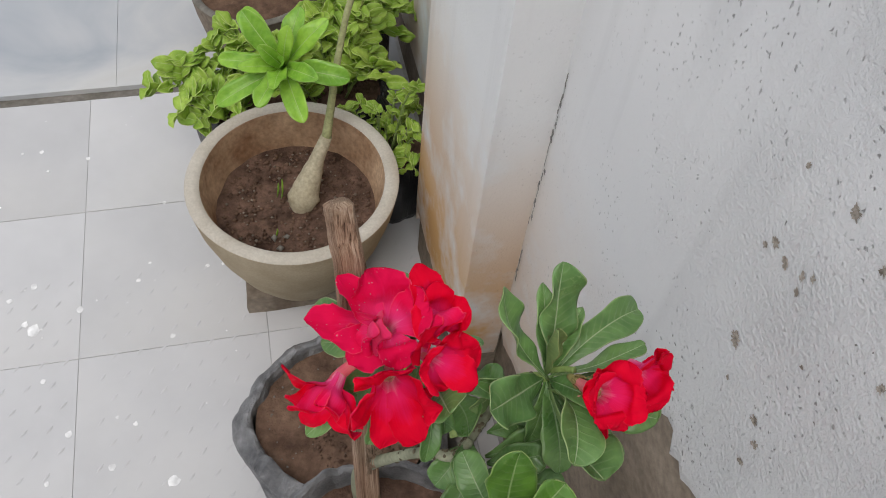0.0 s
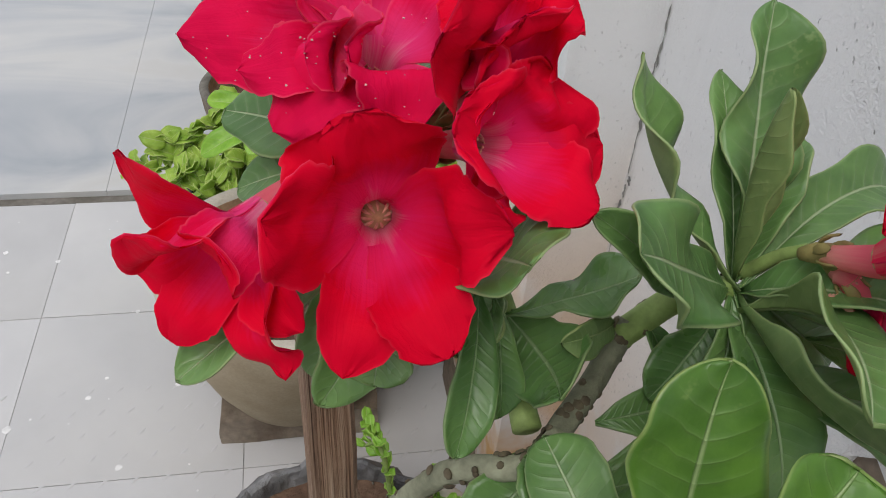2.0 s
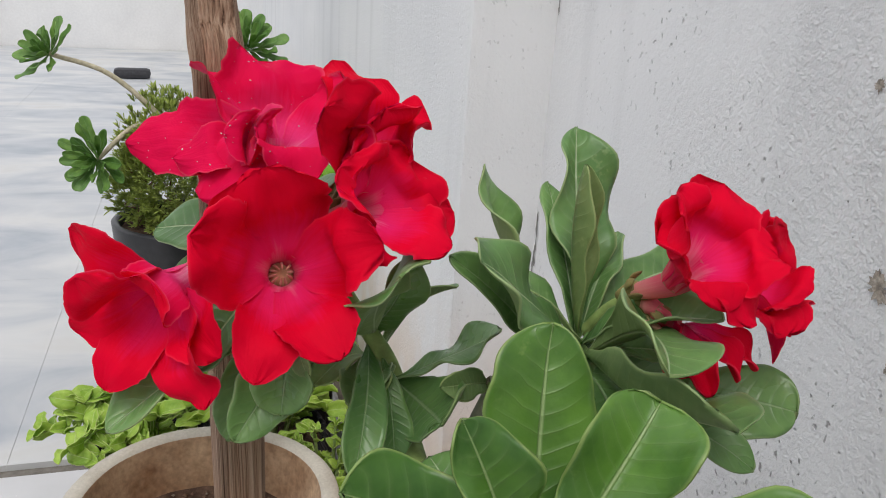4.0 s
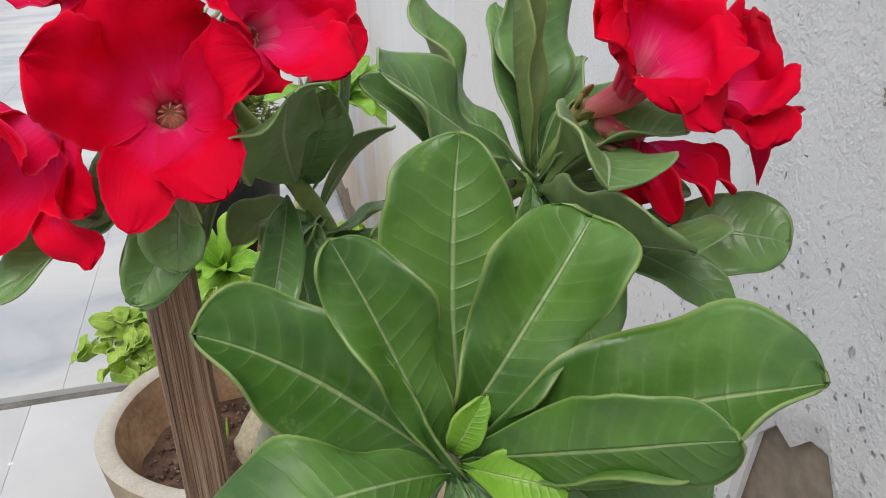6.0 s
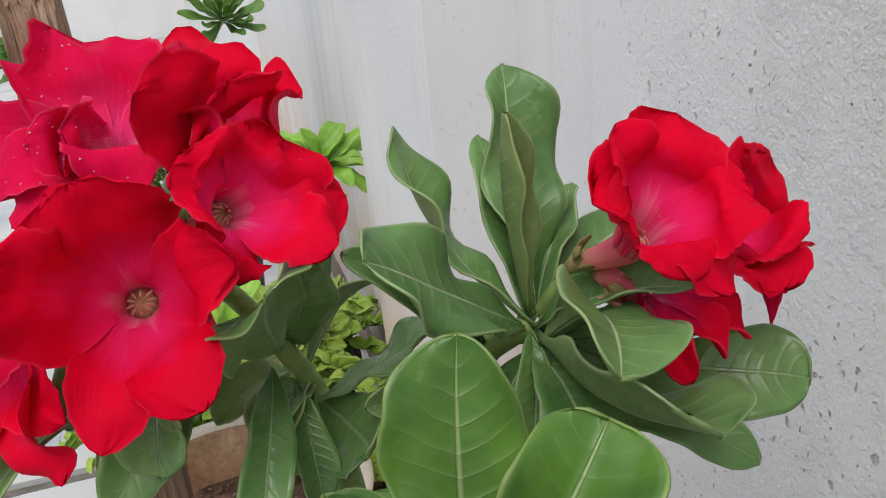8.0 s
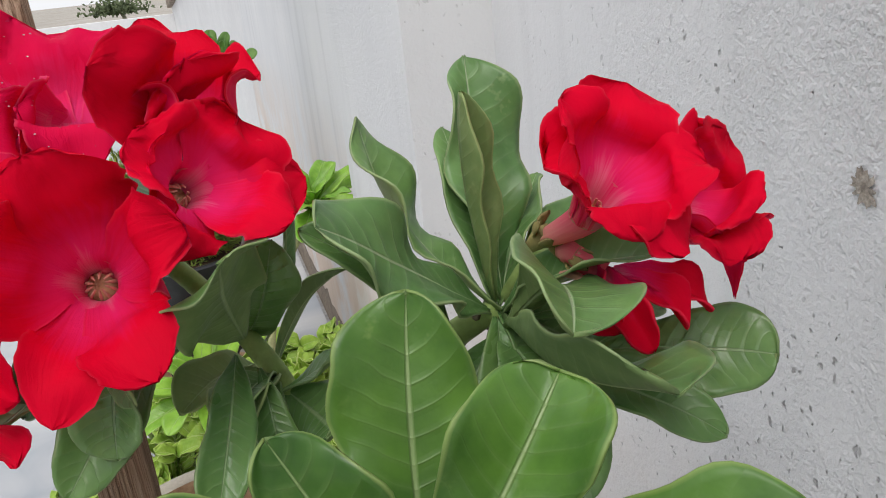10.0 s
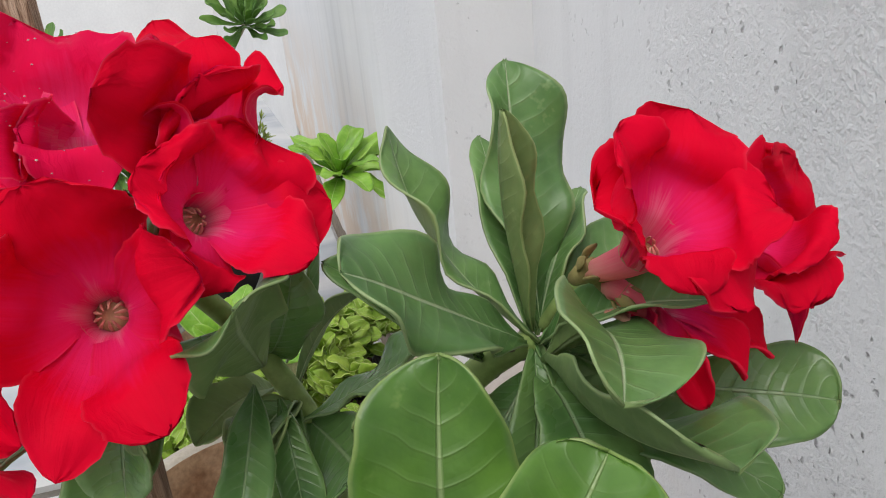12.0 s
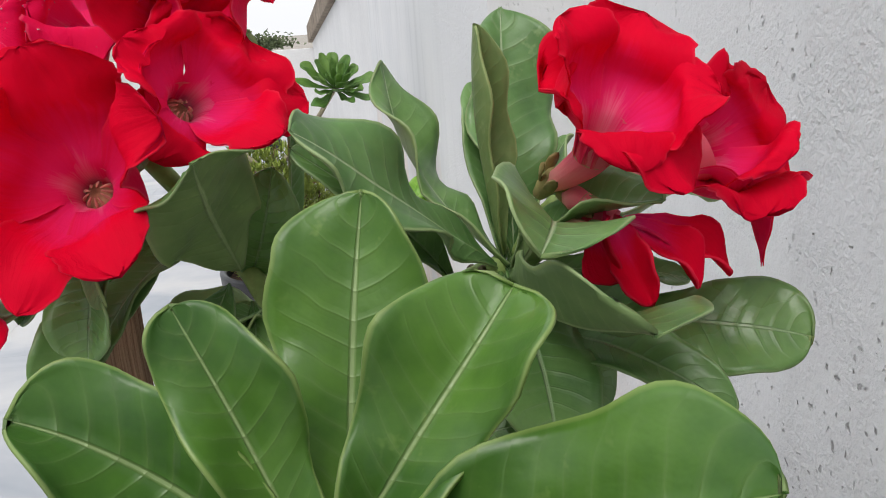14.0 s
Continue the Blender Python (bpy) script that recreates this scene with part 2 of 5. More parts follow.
M_INSIDE = blotchy("stained_pot_inside", (0.22, 0.115, 0.06), (0.56, 0.39, 0.25), 12, 0.9, 120, 0.4)
M_SOIL = blotchy("damp_brown_soil", (0.055, 0.030, 0.020), (0.20, 0.120, 0.085), 34, 0.95, 160, 1.0, 0.006)
M_CLAY = blotchy("dry_clay_soil", (0.080, 0.045, 0.030), (0.235, 0.145, 0.098), 24, 0.95, 90, 1.0, 0.008)
M_BAG = blotchy("grey_black_plastic", (0.070, 0.072, 0.078), (0.27, 0.27, 0.275), 26, 0.55, 60, 1.0, 0.008, 0.45)
M_BLACK = blotchy("black_plastic", (0.012, 0.012, 0.014), (0.03, 0.03, 0.034), 10, 0.35, 60, 0.2, 0.002, 0.5)
M_BLOCK = blotchy("old_brick_block", (0.15, 0.115, 0.085), (0.32, 0.27, 0.215), 14, 0.9, 90, 0.7, 0.004)
M_STONE = blotchy("grey_stone", (0.13, 0.12, 0.105), (0.26, 0.245, 0.215), 18, 0.9, 100, 0.5)
M_SPLASH = blotchy("white_paint_drop", (0.80, 0.80, 0.80), (0.88, 0.88, 0.88), 30, 0.6, 60, 0.1)
M_BRANCH = blotchy("dark_green_bark", (0.13, 0.135, 0.09), (0.25, 0.255, 0.18), 45, 0.75, 260, 0.6, 0.0015)
M_DARKGAP = blotchy("dirt_filled_gap", (0.13, 0.12, 0.10), (0.24, 0.22, 0.20), 14, 0.95, 80)
M_CRACK = blotchy("dirty_crack", (0.13, 0.127, 0.12), (0.36, 0.352, 0.34), 60, 0.95, 200)
M_FARWALL = blotchy("plain_whitewash", (0.70, 0.70, 0.70), (0.79, 0.79, 0.785), 2.5, 0.85, 50, 0.2, 0.002, 0.25, (0.96, 1.03))
M_STEM = blotchy("grey_green_bark", (0.20, 0.21, 0.14), (0.34, 0.35, 0.245), 35, 0.75, 220, 0.5, 0.0015)
M_SHOOT = blotchy("green_shoot", (0.20, 0.30, 0.075), (0.34, 0.44, 0.16), 40, 0.6, 200, 0.3, 0.001)
M_OLIVE = blotchy("olive_stem", (0.27, 0.29, 0.13), (0.42, 0.43, 0.22), 40, 0.7, 200, 0.3, 0.001)
M_CAUDEX = blotchy("pale_caudex_bark", (0.34, 0.29, 0.19), (0.52, 0.47, 0.34), 24, 0.75, 160, 0.4, 0.002)
# base greens of M_LEAF and M_LEAFDARK are paled to stand in for sky sheen
M_LEAF = leaf_material("desert_rose_leaf_sheen", (0.092, 0.200, 0.056), (0.185, 0.345, 0.105), (0.44, 0.55, 0.32), (0.44, 0.53, 0.26), 0.38)
# the same kind of leaf, kept darker, without the painted sheen
M_LEAFNEAR = leaf_material("desert_rose_leaf_near", (0.045, 0.128, 0.020), (0.108, 0.245, 0.036), (0.30, 0.42, 0.17), (0.36, 0.47, 0.15), 0.36)
M_LEAFDARK = leaf_material("desert_rose_leaf_dark", (0.078, 0.178, 0.050), (0.168, 0.308, 0.090), (0.27, 0.38, 0.19), (0.26, 0.35, 0.15), 0.30)
M_LEAFPALE = leaf_material("leaf_underside", (0.150, 0.240, 0.078), (0.250, 0.350, 0.130), (0.38, 0.47, 0.22), (0.42, 0.50, 0.20), 0.52)
M_LEAFNEW = leaf_material("young_leaf", (0.17, 0.38, 0.025), (0.31, 0.56, 0.06), (0.40, 0.56, 0.18), (0.40, 0.55, 0.14), 0.36)
M_LEAFLIME = leaf_material("lime_green_leaf", (0.29, 0.49, 0.045), (0.54, 0.71, 0.12), (0.58, 0.70, 0.28), (0.78, 0.84, 0.36), 0.5, 6.0, 0.30)
M_SHRUB = leaf_material("shrub_leaf", (0.25, 0.35, 0.055), (0.43, 0.53, 0.11), (0.22, 0.32, 0.10), (0.24, 0.33, 0.10), 0.6, 0.0, 0.2)
M_LEAFAEON = leaf_material("rosette_leaf", (0.075, 0.19, 0.028), (0.165, 0.31, 0.060), (0.16, 0.30, 0.10), (0.16, 0.28, 0.08), 0.5, 0.0)
M_DRY = blotchy("dry_twig", (0.15, 0.085, 0.045), (0.30, 0.20, 0.12), 40, 0.9, 120)
M_RED = petal_material("red_petal", (0.92, 0.25, 0.39), (0.90, 0.024, 0.18), (0.86, 0.0025, 0.034))
M_PINK = petal_material("pink_red_petal", (0.92, 0.31, 0.47), (0.90, 0.055, 0.26), (0.86, 0.007, 0.085), 0.24, 0.40)
M_BLUSH = petal_material("blush_pink_petal_back", (0.90, 0.40, 0.46), (0.86, 0.12, 0.28), (0.81, 0.035, 0.15), 0.24, 0.40)
M_TUBE = petal_material("pale_pink_tube", (0.84, 0.56, 0.34), (0.95, 0.42, 0.38), (0.93, 0.20, 0.27), 0.42)
M_STAMEN = blotchy("cream_stamen", (0.78, 0.34, 0.28), (0.86, 0.55, 0.40), 200, 0.6, 300)
M_SCAR = blotchy("leaf_scar", (0.06, 0.045, 0.03), (0.20, 0.17, 0.11), 90, 0.9, 300)
M_THROAT = blotchy("pale_throat", (0.46, 0.24, 0.13), (0.74, 0.48, 0.27), 260, 0.6, 300)
M_REDBACK = petal_material("petal_back", (0.80, 0.24, 0.24), (0.86, 0.03, 0.10), (0.80, 0.004, 0.035))
M_CALYX = blotchy("brown_green_calyx", (0.22, 0.15, 0.06), (0.36, 0.32, 0.12), 60, 0.6, 200)
M_GREYPLASTIC = blotchy("dark_rubber", (0.03, 0.03, 0.035), (0.055, 0.055, 0.06), 8, 0.6, 60)
M_BROWNWOOD = blotchy("brown_board", (0.24, 0.17, 0.11), (0.40, 0.32, 0.24), 4, 0.8, 40)
M_FARLEAF = blotchy("far_foliage", (0.05, 0.075, 0.03), (0.12, 0.15, 0.07), 4, 0.8, 20)
M_GROUND = blotchy("dusty_ground", (0.32, 0.29, 0.25), (0.44, 0.41, 0.36), 0.6, 0.95, 20)
M_WATER = Nodes("water_drop").done((0.96, 0.80, 0.84), 0.03, None, 0.6)
M_WATER.node_tree.nodes["Principled BSDF"].inputs["Transmission Weight"].default_value = 0.6


# ---- mesh tools ----
def raw(name, verts, faces, materials, uvs=None, slots=None, smooth=True):
    """A mesh from computed vertices and faces."""
    me = bpy.data.meshes.new(name)
    me.from_pydata([tuple(v) for v in verts], [], faces)
    for m in materials if isinstance(materials, (list, tuple)) else [materials]:
        me.materials.append(m)
    if uvs is not None:
        layer = me.uv_layers.new(name="UVMap")
        layer.data.foreach_set("uv", [c for loop in me.loops for c in uvs[loop.vertex_index]])
    if slots:
        me.polygons.foreach_set("material_index", slots)
    if smooth:
        me.polygons.foreach_set("use_smooth", [True] * len(me.polygons))
    me.update()
    return me


def put(name, mesh, parent=None, label=""):
    """Links a mesh, given in world coordinates, as one object, under a thing or a part."""
    ob = new(name, mesh)
    if parent:
        ob.parent = parent
        if parent.type == "EMPTY":
            ob.matrix_parent_inverse = Matrix.Translation(-parent.location)
    if label:
        ob["label"] = label
    return ob


def part(name, bm, material, parent=None, label=""):
    """Links a bmesh as one mesh object, under a thing or a part."""
    me = bpy.data.meshes.new(name)
    bm.to_mesh(me)
    bm.free()
    me.materials.append(material)
    return put(name, me, parent, label)


def thing(name, at, label, category, group="", kind=""):
    ob = new(name)
    ob.location = at
    ob.empty_display_size = 0.02
    return tagged(ob, label, category, group, kind)


def bm_box(lo, hi, bevel=0.004, jag=0.0, cuts=0):
    bm = bmesh.new()
    bmesh.ops.create_cube(bm, size=1)
    for v in bm.verts:
        v.co = Vector([(lo[i] + hi[i]) / 2 + v.co[i] * (hi[i] - lo[i]) for i in range(3)])
    if cuts:
        bmesh.ops.subdivide_edges(bm, edges=bm.edges[:], cuts=cuts, use_grid_fill=True)
    if bevel and not cuts:
        bmesh.ops.bevel(bm, geom=bm.edges[:], offset=bevel, segments=2, affect="EDGES", profile=0.6)
    if jag:
        for v in bm.verts:
            v.co += noise.noise_vector(v.co * 23.0) * jag
    return bm


def lathe(profile, centre, seg=56, wobble=0.0, squash=(1, 1), seed=0.0):
    """Vertices and quads of a turned shape from (radius, height) pairs, uneven by wobble."""
    cx, cy, cz = centre
    verts, faces = [], []
    for r, z in profile:
        for k in range(seg):
            a = 2 * math.pi * k / seg
            w = 1 + wobble * noise.noise(Vector((math.cos(a) * 1.4 + seed, math.sin(a) * 1.4, z * 5)))
            verts.append((cx + r * w * squash[0] * math.cos(a), cy + r * w * squash[1] * math.sin(a), cz + z + wobble * 0.15 * noise.noise(Vector((math.cos(a) * 2, math.sin(a) * 2 + seed, 3.3)))))
    for i in range(len(profile) - 1):
        for k in range(seg):
            k2 = (k + 1) % seg
            faces.append((i * seg + k, i * seg + k2, (i + 1) * seg + k2, (i + 1) * seg + k))
    return verts, faces


def disc(centre, r, rings=14, seg=56, rough=0.004, squash=(1, 1), freq=30.0, dome=0.0):
    """A soil surface: a disc with lumps."""
    cx, cy, cz = centre
    verts, faces = [(cx, cy, cz + dome)], []
    for i in range(1, rings + 1):
        for k in range(seg):
            a = 2 * math.pi * k / seg
            x, y = cx + r * i / rings * squash[0] * math.cos(a), cy + r * i / rings * squash[1] * math.sin(a)
            h = rough * (noise.noise(Vector((x, y, 0)) * freq) + 0.7 * noise.noise(Vector((x, y, 4)) * freq * 3))
            verts.append((x, y, cz + h + dome * (1 - (i / rings) ** 2)))
    for k in range(seg):
        faces.append((0, 1 + k, 1 + (k + 1) % seg))
    for i in range(rings - 1):
        for k in range(seg):
            k2 = (k + 1) % seg
            faces.append((1 + i * seg + k, 1 + (i + 1) * seg + k, 1 + (i + 1) * seg + k2, 1 + i * seg + k2))
    return verts, faces


def spline(points, steps):
    """A smooth curve through points."""
    p = [Vector(q) for q in points]
    p = [p[0] * 2 - p[1]] + p + [p[-1] * 2 - p[-2]]
    out = []
    for i in range(1, len(p) - 2):
        for k in range(steps):
            t = k / steps
            out.append(0.5 * (2 * p[i] + (p[i + 1] - p[i - 1]) * t + (2 * p[i - 1] - 5 * p[i] + 4 * p[i + 1] - p[i + 2]) * t * t + (3 * p[i] - p[i - 1] - 3 * p[i + 1] + p[i + 2]) * t ** 3))
    out.append(p[-2])
    return out


def tube(points, radii, seg=12, steps=6, lumps=0.0):
    """A tapering round stem along a curve."""
    line = spline(points, steps)
    n = len(line)
    verts, faces, uvs = [], [], []
    side = Vector((0.37, 0.81, 0.21))
    for i, c in enumerate(line):
        d = (line[min(i + 1, n - 1)] - line[max(i - 1, 0)]).normalized()
        a = (side - d * side.dot(d)).normalized()
        b = d.cross(a)
        f = i / (n - 1) * (len(radii) - 1)
        k = min(int(f), len(radii) - 2)
        r = radii[k] + (radii[k + 1] - radii[k]) * (f - k)
        for j in range(seg):
            t = 2 * math.pi * j / seg
            w = r * (1 + lumps * noise.noise(c * 90 + Vector((math.cos(t), math.sin(t), 0)) * 1.5))
            verts.append(c + (a * math.cos(t) + b * math.sin(t)) * w)
            uvs.append((i / (n - 1), j / seg))
    for i in range(n - 1):
        for j in range(seg):
            j2 = (j + 1) % seg
            faces.append((i * seg + j, i * seg + j2, (i + 1) * seg + j2, (i + 1) * seg + j))
    faces.append(tuple(range(seg - 1, -1, -1)))
    faces.append(tuple((n - 1) * seg + j for j in range(seg)))
    return verts, faces, uvs


def blade(base, tip, normal, half, arch=0.1, fold=0.15, wave=0.0, waves=2.0, phase=0.0, belly=0.66, blunt=0.5, neck=0.06, twist=0.0, curl=0.0, nu=18, nv=8, thick=0.0007, roll_edge=0.0, skew=0.0, rag=0.0, seed=0.0, notch=0.0, sway=0.0):
    """A leaf or petal as a thin solid: a wavy, arched, folded sheet from base to tip whose upper side faces normal."""
    b, t = Vector(base), Vector(tip)
    length = (t - b).length
    d = (t - b) / length
    n = Vector(normal)
    n = (n - d * n.dot(d)).normalized()
    s = d.cross(n)
    p = blunt * belly / (1 - belly)
    peak = belly ** p * (1 - belly) ** blunt
    top, uvs = [], []
    for i in range(nu + 1):
        u = 1 - (1 - i / nu) ** 1.7
        w = (u ** p * (1 - u) ** blunt) / peak
        w = max(w, neck * (1 - u)) * half
        bend = arch * 4 * u * (1 - u) - curl * u ** 3
        c = b + d * (length * u) + n * (bend * length)
        slope = arch * 4 * (1 - 2 * u) - 3 * curl * u * u
        nn = (n - d * slope).normalized()
        tw = twist * u
        s2 = s * math.cos(tw) + nn * math.sin(tw)
        n2 = nn * math.cos(tw) - s * math.sin(tw)
        for j in range(nv + 1):
            v = 2 * j / nv - 1
            lift = fold * abs(v) * w + wave * half * v * abs(v) * math.sin(2 * math.pi * waves * u + phase + (1.3 if v > 0 else 0)) * min(1, u * 2.5) * min(1.0, 1.3 * w / half)
            lift += roll_edge * half * abs(v) ** 4
            wv = w * (1 + skew * (1 if v > 0 else -1) * u) * (1 + rag * noise.noise(Vector((u * 7, seed * 9.1, 2.0 if v > 0 else 5.0)))) * (1 + sway * min(1, 2 * u) * math.sin(9.5 * u + seed * 4.1 + (2.2 if v > 0 else 0)))
            top.append(c - d * (notch * half * max(0.0, 1 - 2.2 * abs(v + 0.2 * math.sin(seed * 7))) * u ** 4) + n2 * (0.07 * half * noise.noise(Vector((u * 3.1, v * 1.7, seed * 5.3)))) + d * (rag * half * abs(v) * noise.noise(Vector((v * 5, seed * 3.3, 8.0))) * u * min(1.0, 1.3 * w / half)) + s2 * (wv * v * (1 - 0.25 * abs(fold) * abs(v))) + n2 * lift)
            uvs.append((u, j / nv))
    m = nv + 1
    count = len(top)
    normals = []
    for i in range(nu + 1):
        for j in range(m):
            a = top[min(i + 1, nu) * m + j] - top[max(i - 1, 0) * m + j]
            e = top[i * m + min(j + 1, nv)] - top[i * m + max(j - 1, 0)]
            k = e.cross(a)
            normals.append(k.normalized() if k.length > 1e-12 else n)
            if normals[-1].dot(n) < 0 and abs(twist) < 0.1 and curl < 0.2:
                normals[-1] = -normals[-1]
    verts = top + [c - k * thick for c, k in zip(top, normals)]
    faces, slots = [], []
    for i in range(nu):
        for j in range(nv):
            a, e = i * m + j, i * m + j + 1
            g, h = (i + 1) * m + j + 1, (i + 1) * m + j
            faces.append((a, h, g, e)), slots.append(0)
            faces.append((count + a, count + e, count + g, count + h)), slots.append(1)
    ring = [j for j in range(m)] + [i * m + nv for i in range(1, nu + 1)] + [nu * m + j for j in range(nv - 1, -1, -1)] + [i * m for i in range(nu - 1, 0, -1)]
    for k, a in enumerate(ring):
        e = ring[(k + 1) % len(ring)]
        faces.append((a, e, count + e, count + a)), slots.append(0)
    return verts, faces, uvs + uvs, slots


def leaf(parent, base, tip, normal, half, material=None, under=None, name="leaf", label="", **shape):
    v, f, uv, sl = blade(base, tip, normal, half, **shape)
    return put(name, raw(name, v, f, [material or M_LEAF, under or M_LEAFPALE], uv, sl), parent, label)


def joined(name, pieces, materials, parent=None, label=""):
    """Many small pieces as one mesh."""
    vs, fs, us, ss = [], [], [], []
    for v, f, u, s in pieces:
        o = len(vs)
        vs += v
        us += u
        fs += [tuple(i + o for i in face) for face in f]
        ss += s
    return put(name, raw(name, vs, fs, materials, us, ss), parent, label)


# ---- the setting ----
WALL_X, PIL_X, PIL_A, PIL_B = 0.575, 0.505, 0.825, 1.147
MARBLE_Y = 1.652
rnd = random.Random(4)


def block(name, lo, hi, material, parent=None, bevel=0.0, label="", kind="structure", category=""):
    ob = part(name, bm_box(lo, hi, bevel), material, parent)
    return tagged(ob, label, category, kind=kind) if not parent else ob


def skin(name, parent, along, across, normal, a0, a1, z_top, edge, step=0.012, thick=0.007, material=None):
    """A coat of plaster on a wall: a slab whose lower edge is broken along edge(a). across: the wall's face; along: 'x' or 'y'."""
    cols = max(2, int(abs(a1 - a0) / step))
    rows = 10
    verts, faces = [], []
    for layer in (0, 1):
        for i in range(cols + 1):
            a = a0 + (a1 - a0) * i / cols
            z0 = edge(a)
            for k in range(rows + 1):
                z = z0 + (z_top - z0) * (k / rows) ** 1.6
                off = across + normal * (0.0 if layer else thick * (0.55 if k == 0 else 1.0))
                verts.append((off, a, z) if along == "y" else (a, off, z))
    m = rows + 1
    size = (cols + 1) * m
    for i in range(cols):
        for k in range(rows):
            faces.append((i * m + k, (i + 1) * m + k, (i + 1) * m + k + 1, i * m + k + 1))
        faces.append((i * m, size + i * m, size + (i + 1) * m, (i + 1) * m))
        faces.append((i * m + rows, (i + 1) * m + rows, size + (i + 1) * m + rows, size + i * m + rows))
    for i in (0, cols):
        for k in range(rows):
            faces.append((i * m + k, i * m + k + 1, size + i * m + k + 1, size + i * m + k))
    bm = bmesh.new()
    me = raw(name, verts, faces, M_PLASTER, smooth=False)
    bm.from_mesh(me)
    bmesh.ops.recalc_face_normals(bm, faces=bm.faces[:])
    return part(name, bm, material or M_PLASTER, parent)


def ragged(base, amp, seed):
    def edge(a):
        return base(a) + amp * noise.noise(Vector((a * 22, seed, 0))) + amp * 0.6 * noise.noise(Vector((a * 75, seed, 5)))
    return edge


def main_edge(y):
    if y < 0.505:
        return 0.655
    return 0.655 - (y - 0.505) / 0.07 * 0.39 if y < 0.575 else 0.265 - (y - 0.575) * 0.3


ground = tagged(part("ground", bm_box((-60, -60, -0.30), (60, 120, -0.035), 0), M_GROUND), "dusty ground reaching to the horizon", "ground", kind="structure")
floor = block("floor", (-4.2, -2.6, -0.034), (WALL_X + 0.15, 8.4, -0.0016), M_GROUT, label="tiled courtyard floor with dark grey joints", category="floor")
wall = tagged(part("wall_east", bm_box((WALL_X + 0.007, -2.6, -0.03), (WALL_X + 0.16, 3.8, 1.26), 0.0), M_CEMENT), "whitewashed rough plastered boundary wall, plaster broken off low down", "wall", kind="structure")
skin("plaster", wall, "y", WALL_X + 0.0065, -1, -2.6, PIL_A + 0.007, 1.26, ragged(main_edge, 0.028, 1.0))
skin("plaster", wall, "y", WALL_X + 0.0065, -1, PIL_B, 3.8, 1.26, ragged(lambda y: 0.12, 0.02, 2.0), step=0.05)
pil = tagged(part("pilaster", bm_box((PIL_X + 0.007, PIL_A + 0.007, -0.03), (WALL_X + 0.006, PIL_B - 0.007, 1.26), 0.0), M_CEMENT), "whitewashed plastered pilaster with rust-brown stains", "pilaster", kind="structure")
skin("plaster", pil, "y", PIL_X + 0.0065, -1, PIL_A, PIL_B, 1.26, ragged(lambda y: 0.12, 0.02, 3.0), material=M_STAINED)
skin("plaster", pil, "x", PIL_A + 0.0065, -1, PIL_X, WALL_X, 1.26, ragged(lambda x: 0.13, 0.03, 4.0), material=M_STAINED)
skin("plaster", pil, "x", PIL_B - 0.0065, 1, PIL_X, WALL_X, 1.26, ragged(lambda x: 0.1, 0.02, 5.0))
tagged(part("coping", bm_box((WALL_X - 0.03, -2.6, 1.262), (WALL_X + 0.19, 3.8, 1.32), 0.008), M_CEMENT), "weathered cement coping along the wall top", "coping", kind="structure")
bend = pose(WALL_X, 3.8, 0, 0, 0, 3.9)


def falling(lo, hi, bevel):
    """A wall piece whose upper part drops towards its far end."""
    bm = bm_box(lo, hi, bevel)
    for v in bm.verts:
        if v.co.z > 0.5:
            v.co.z -= 0.43 * v.co.y / 4.7
    bm.transform(bend)
    return bm


tagged(part("wall_northeast", falling((0.0, 0.0, -0.03), (0.15, 4.7, 1.17), 0), M_FARWALL), "whitewashed boundary wall turning slightly inwards", "wall", kind="structure")
tagged(part("coping", falling((-0.04, 0.0, 1.172), (0.18, 4.7, 1.33), 0.008), M_CEMENT), "weathered cement coping along the wall top", "coping", kind="structure")
far = block("wall_north", (-4.4, 8.4, -0.03), (WALL_X + 0.2, 8.55, 0.69), M_FARWALL, label="low whitewashed wall across the courtyard", category="wall")
block("wall_west", (-4.45, -2.6, -0.03), (-4.25, 8.4, 2.6), M_FARWALL, label="plain whitewashed house wall", category="wall")
block("wall_south", (-4.45, -2.8, -0.03), (WALL_X + 0.16, -2.6, 2.6), M_FARWALL, label="plain whitewashed house wall behind", category="wall")

block("threshold", (-4.2, MARBLE_Y - 0.008, -0.0015), (WALL_X - 0.004, MARBLE_Y + 0.012, -0.0006), M_DARKGAP, label="dirt-filled gap between tiles and marble", category="gap")
# marble paving past the dark joint
X_JOINTS = [-3.9, -3.26, -2.62, -1.98, -1.34, -0.70, -0.065, WALL_X - 0.004]
Y_JOINTS = [MARBLE_Y + 0.012, 2.62, 3.58, 4.54, 5.50, 6.46, 7.42, 8.38]
for i in range(len(X_JOINTS) - 1):
    for k in range(len(Y_JOINTS) - 1):
        part("slab", bm_box((X_JOINTS[i] + 0.0004, Y_JOINTS[k] + 0.0004, -0.02), (X_JOINTS[i + 1] - 0.0004, Y_JOINTS[k + 1] - 0.0004, 0.012), 0.0), M_MARBLE, floor)

# grey anti-skid floor tiles
TILE, TILE_X, TILE_Y = 0.328, -0.12, 1.0


def tile_mesh(w, d):
    bm = bm_box((-w / 2, -d / 2, -0.02), (w / 2, d / 2, 0.0), 0.0005)
    me = bpy.data.meshes.new("tile")
    bm.to_mesh(me)
    bm.free()
    me.materials.append(M_TILE)
    return me


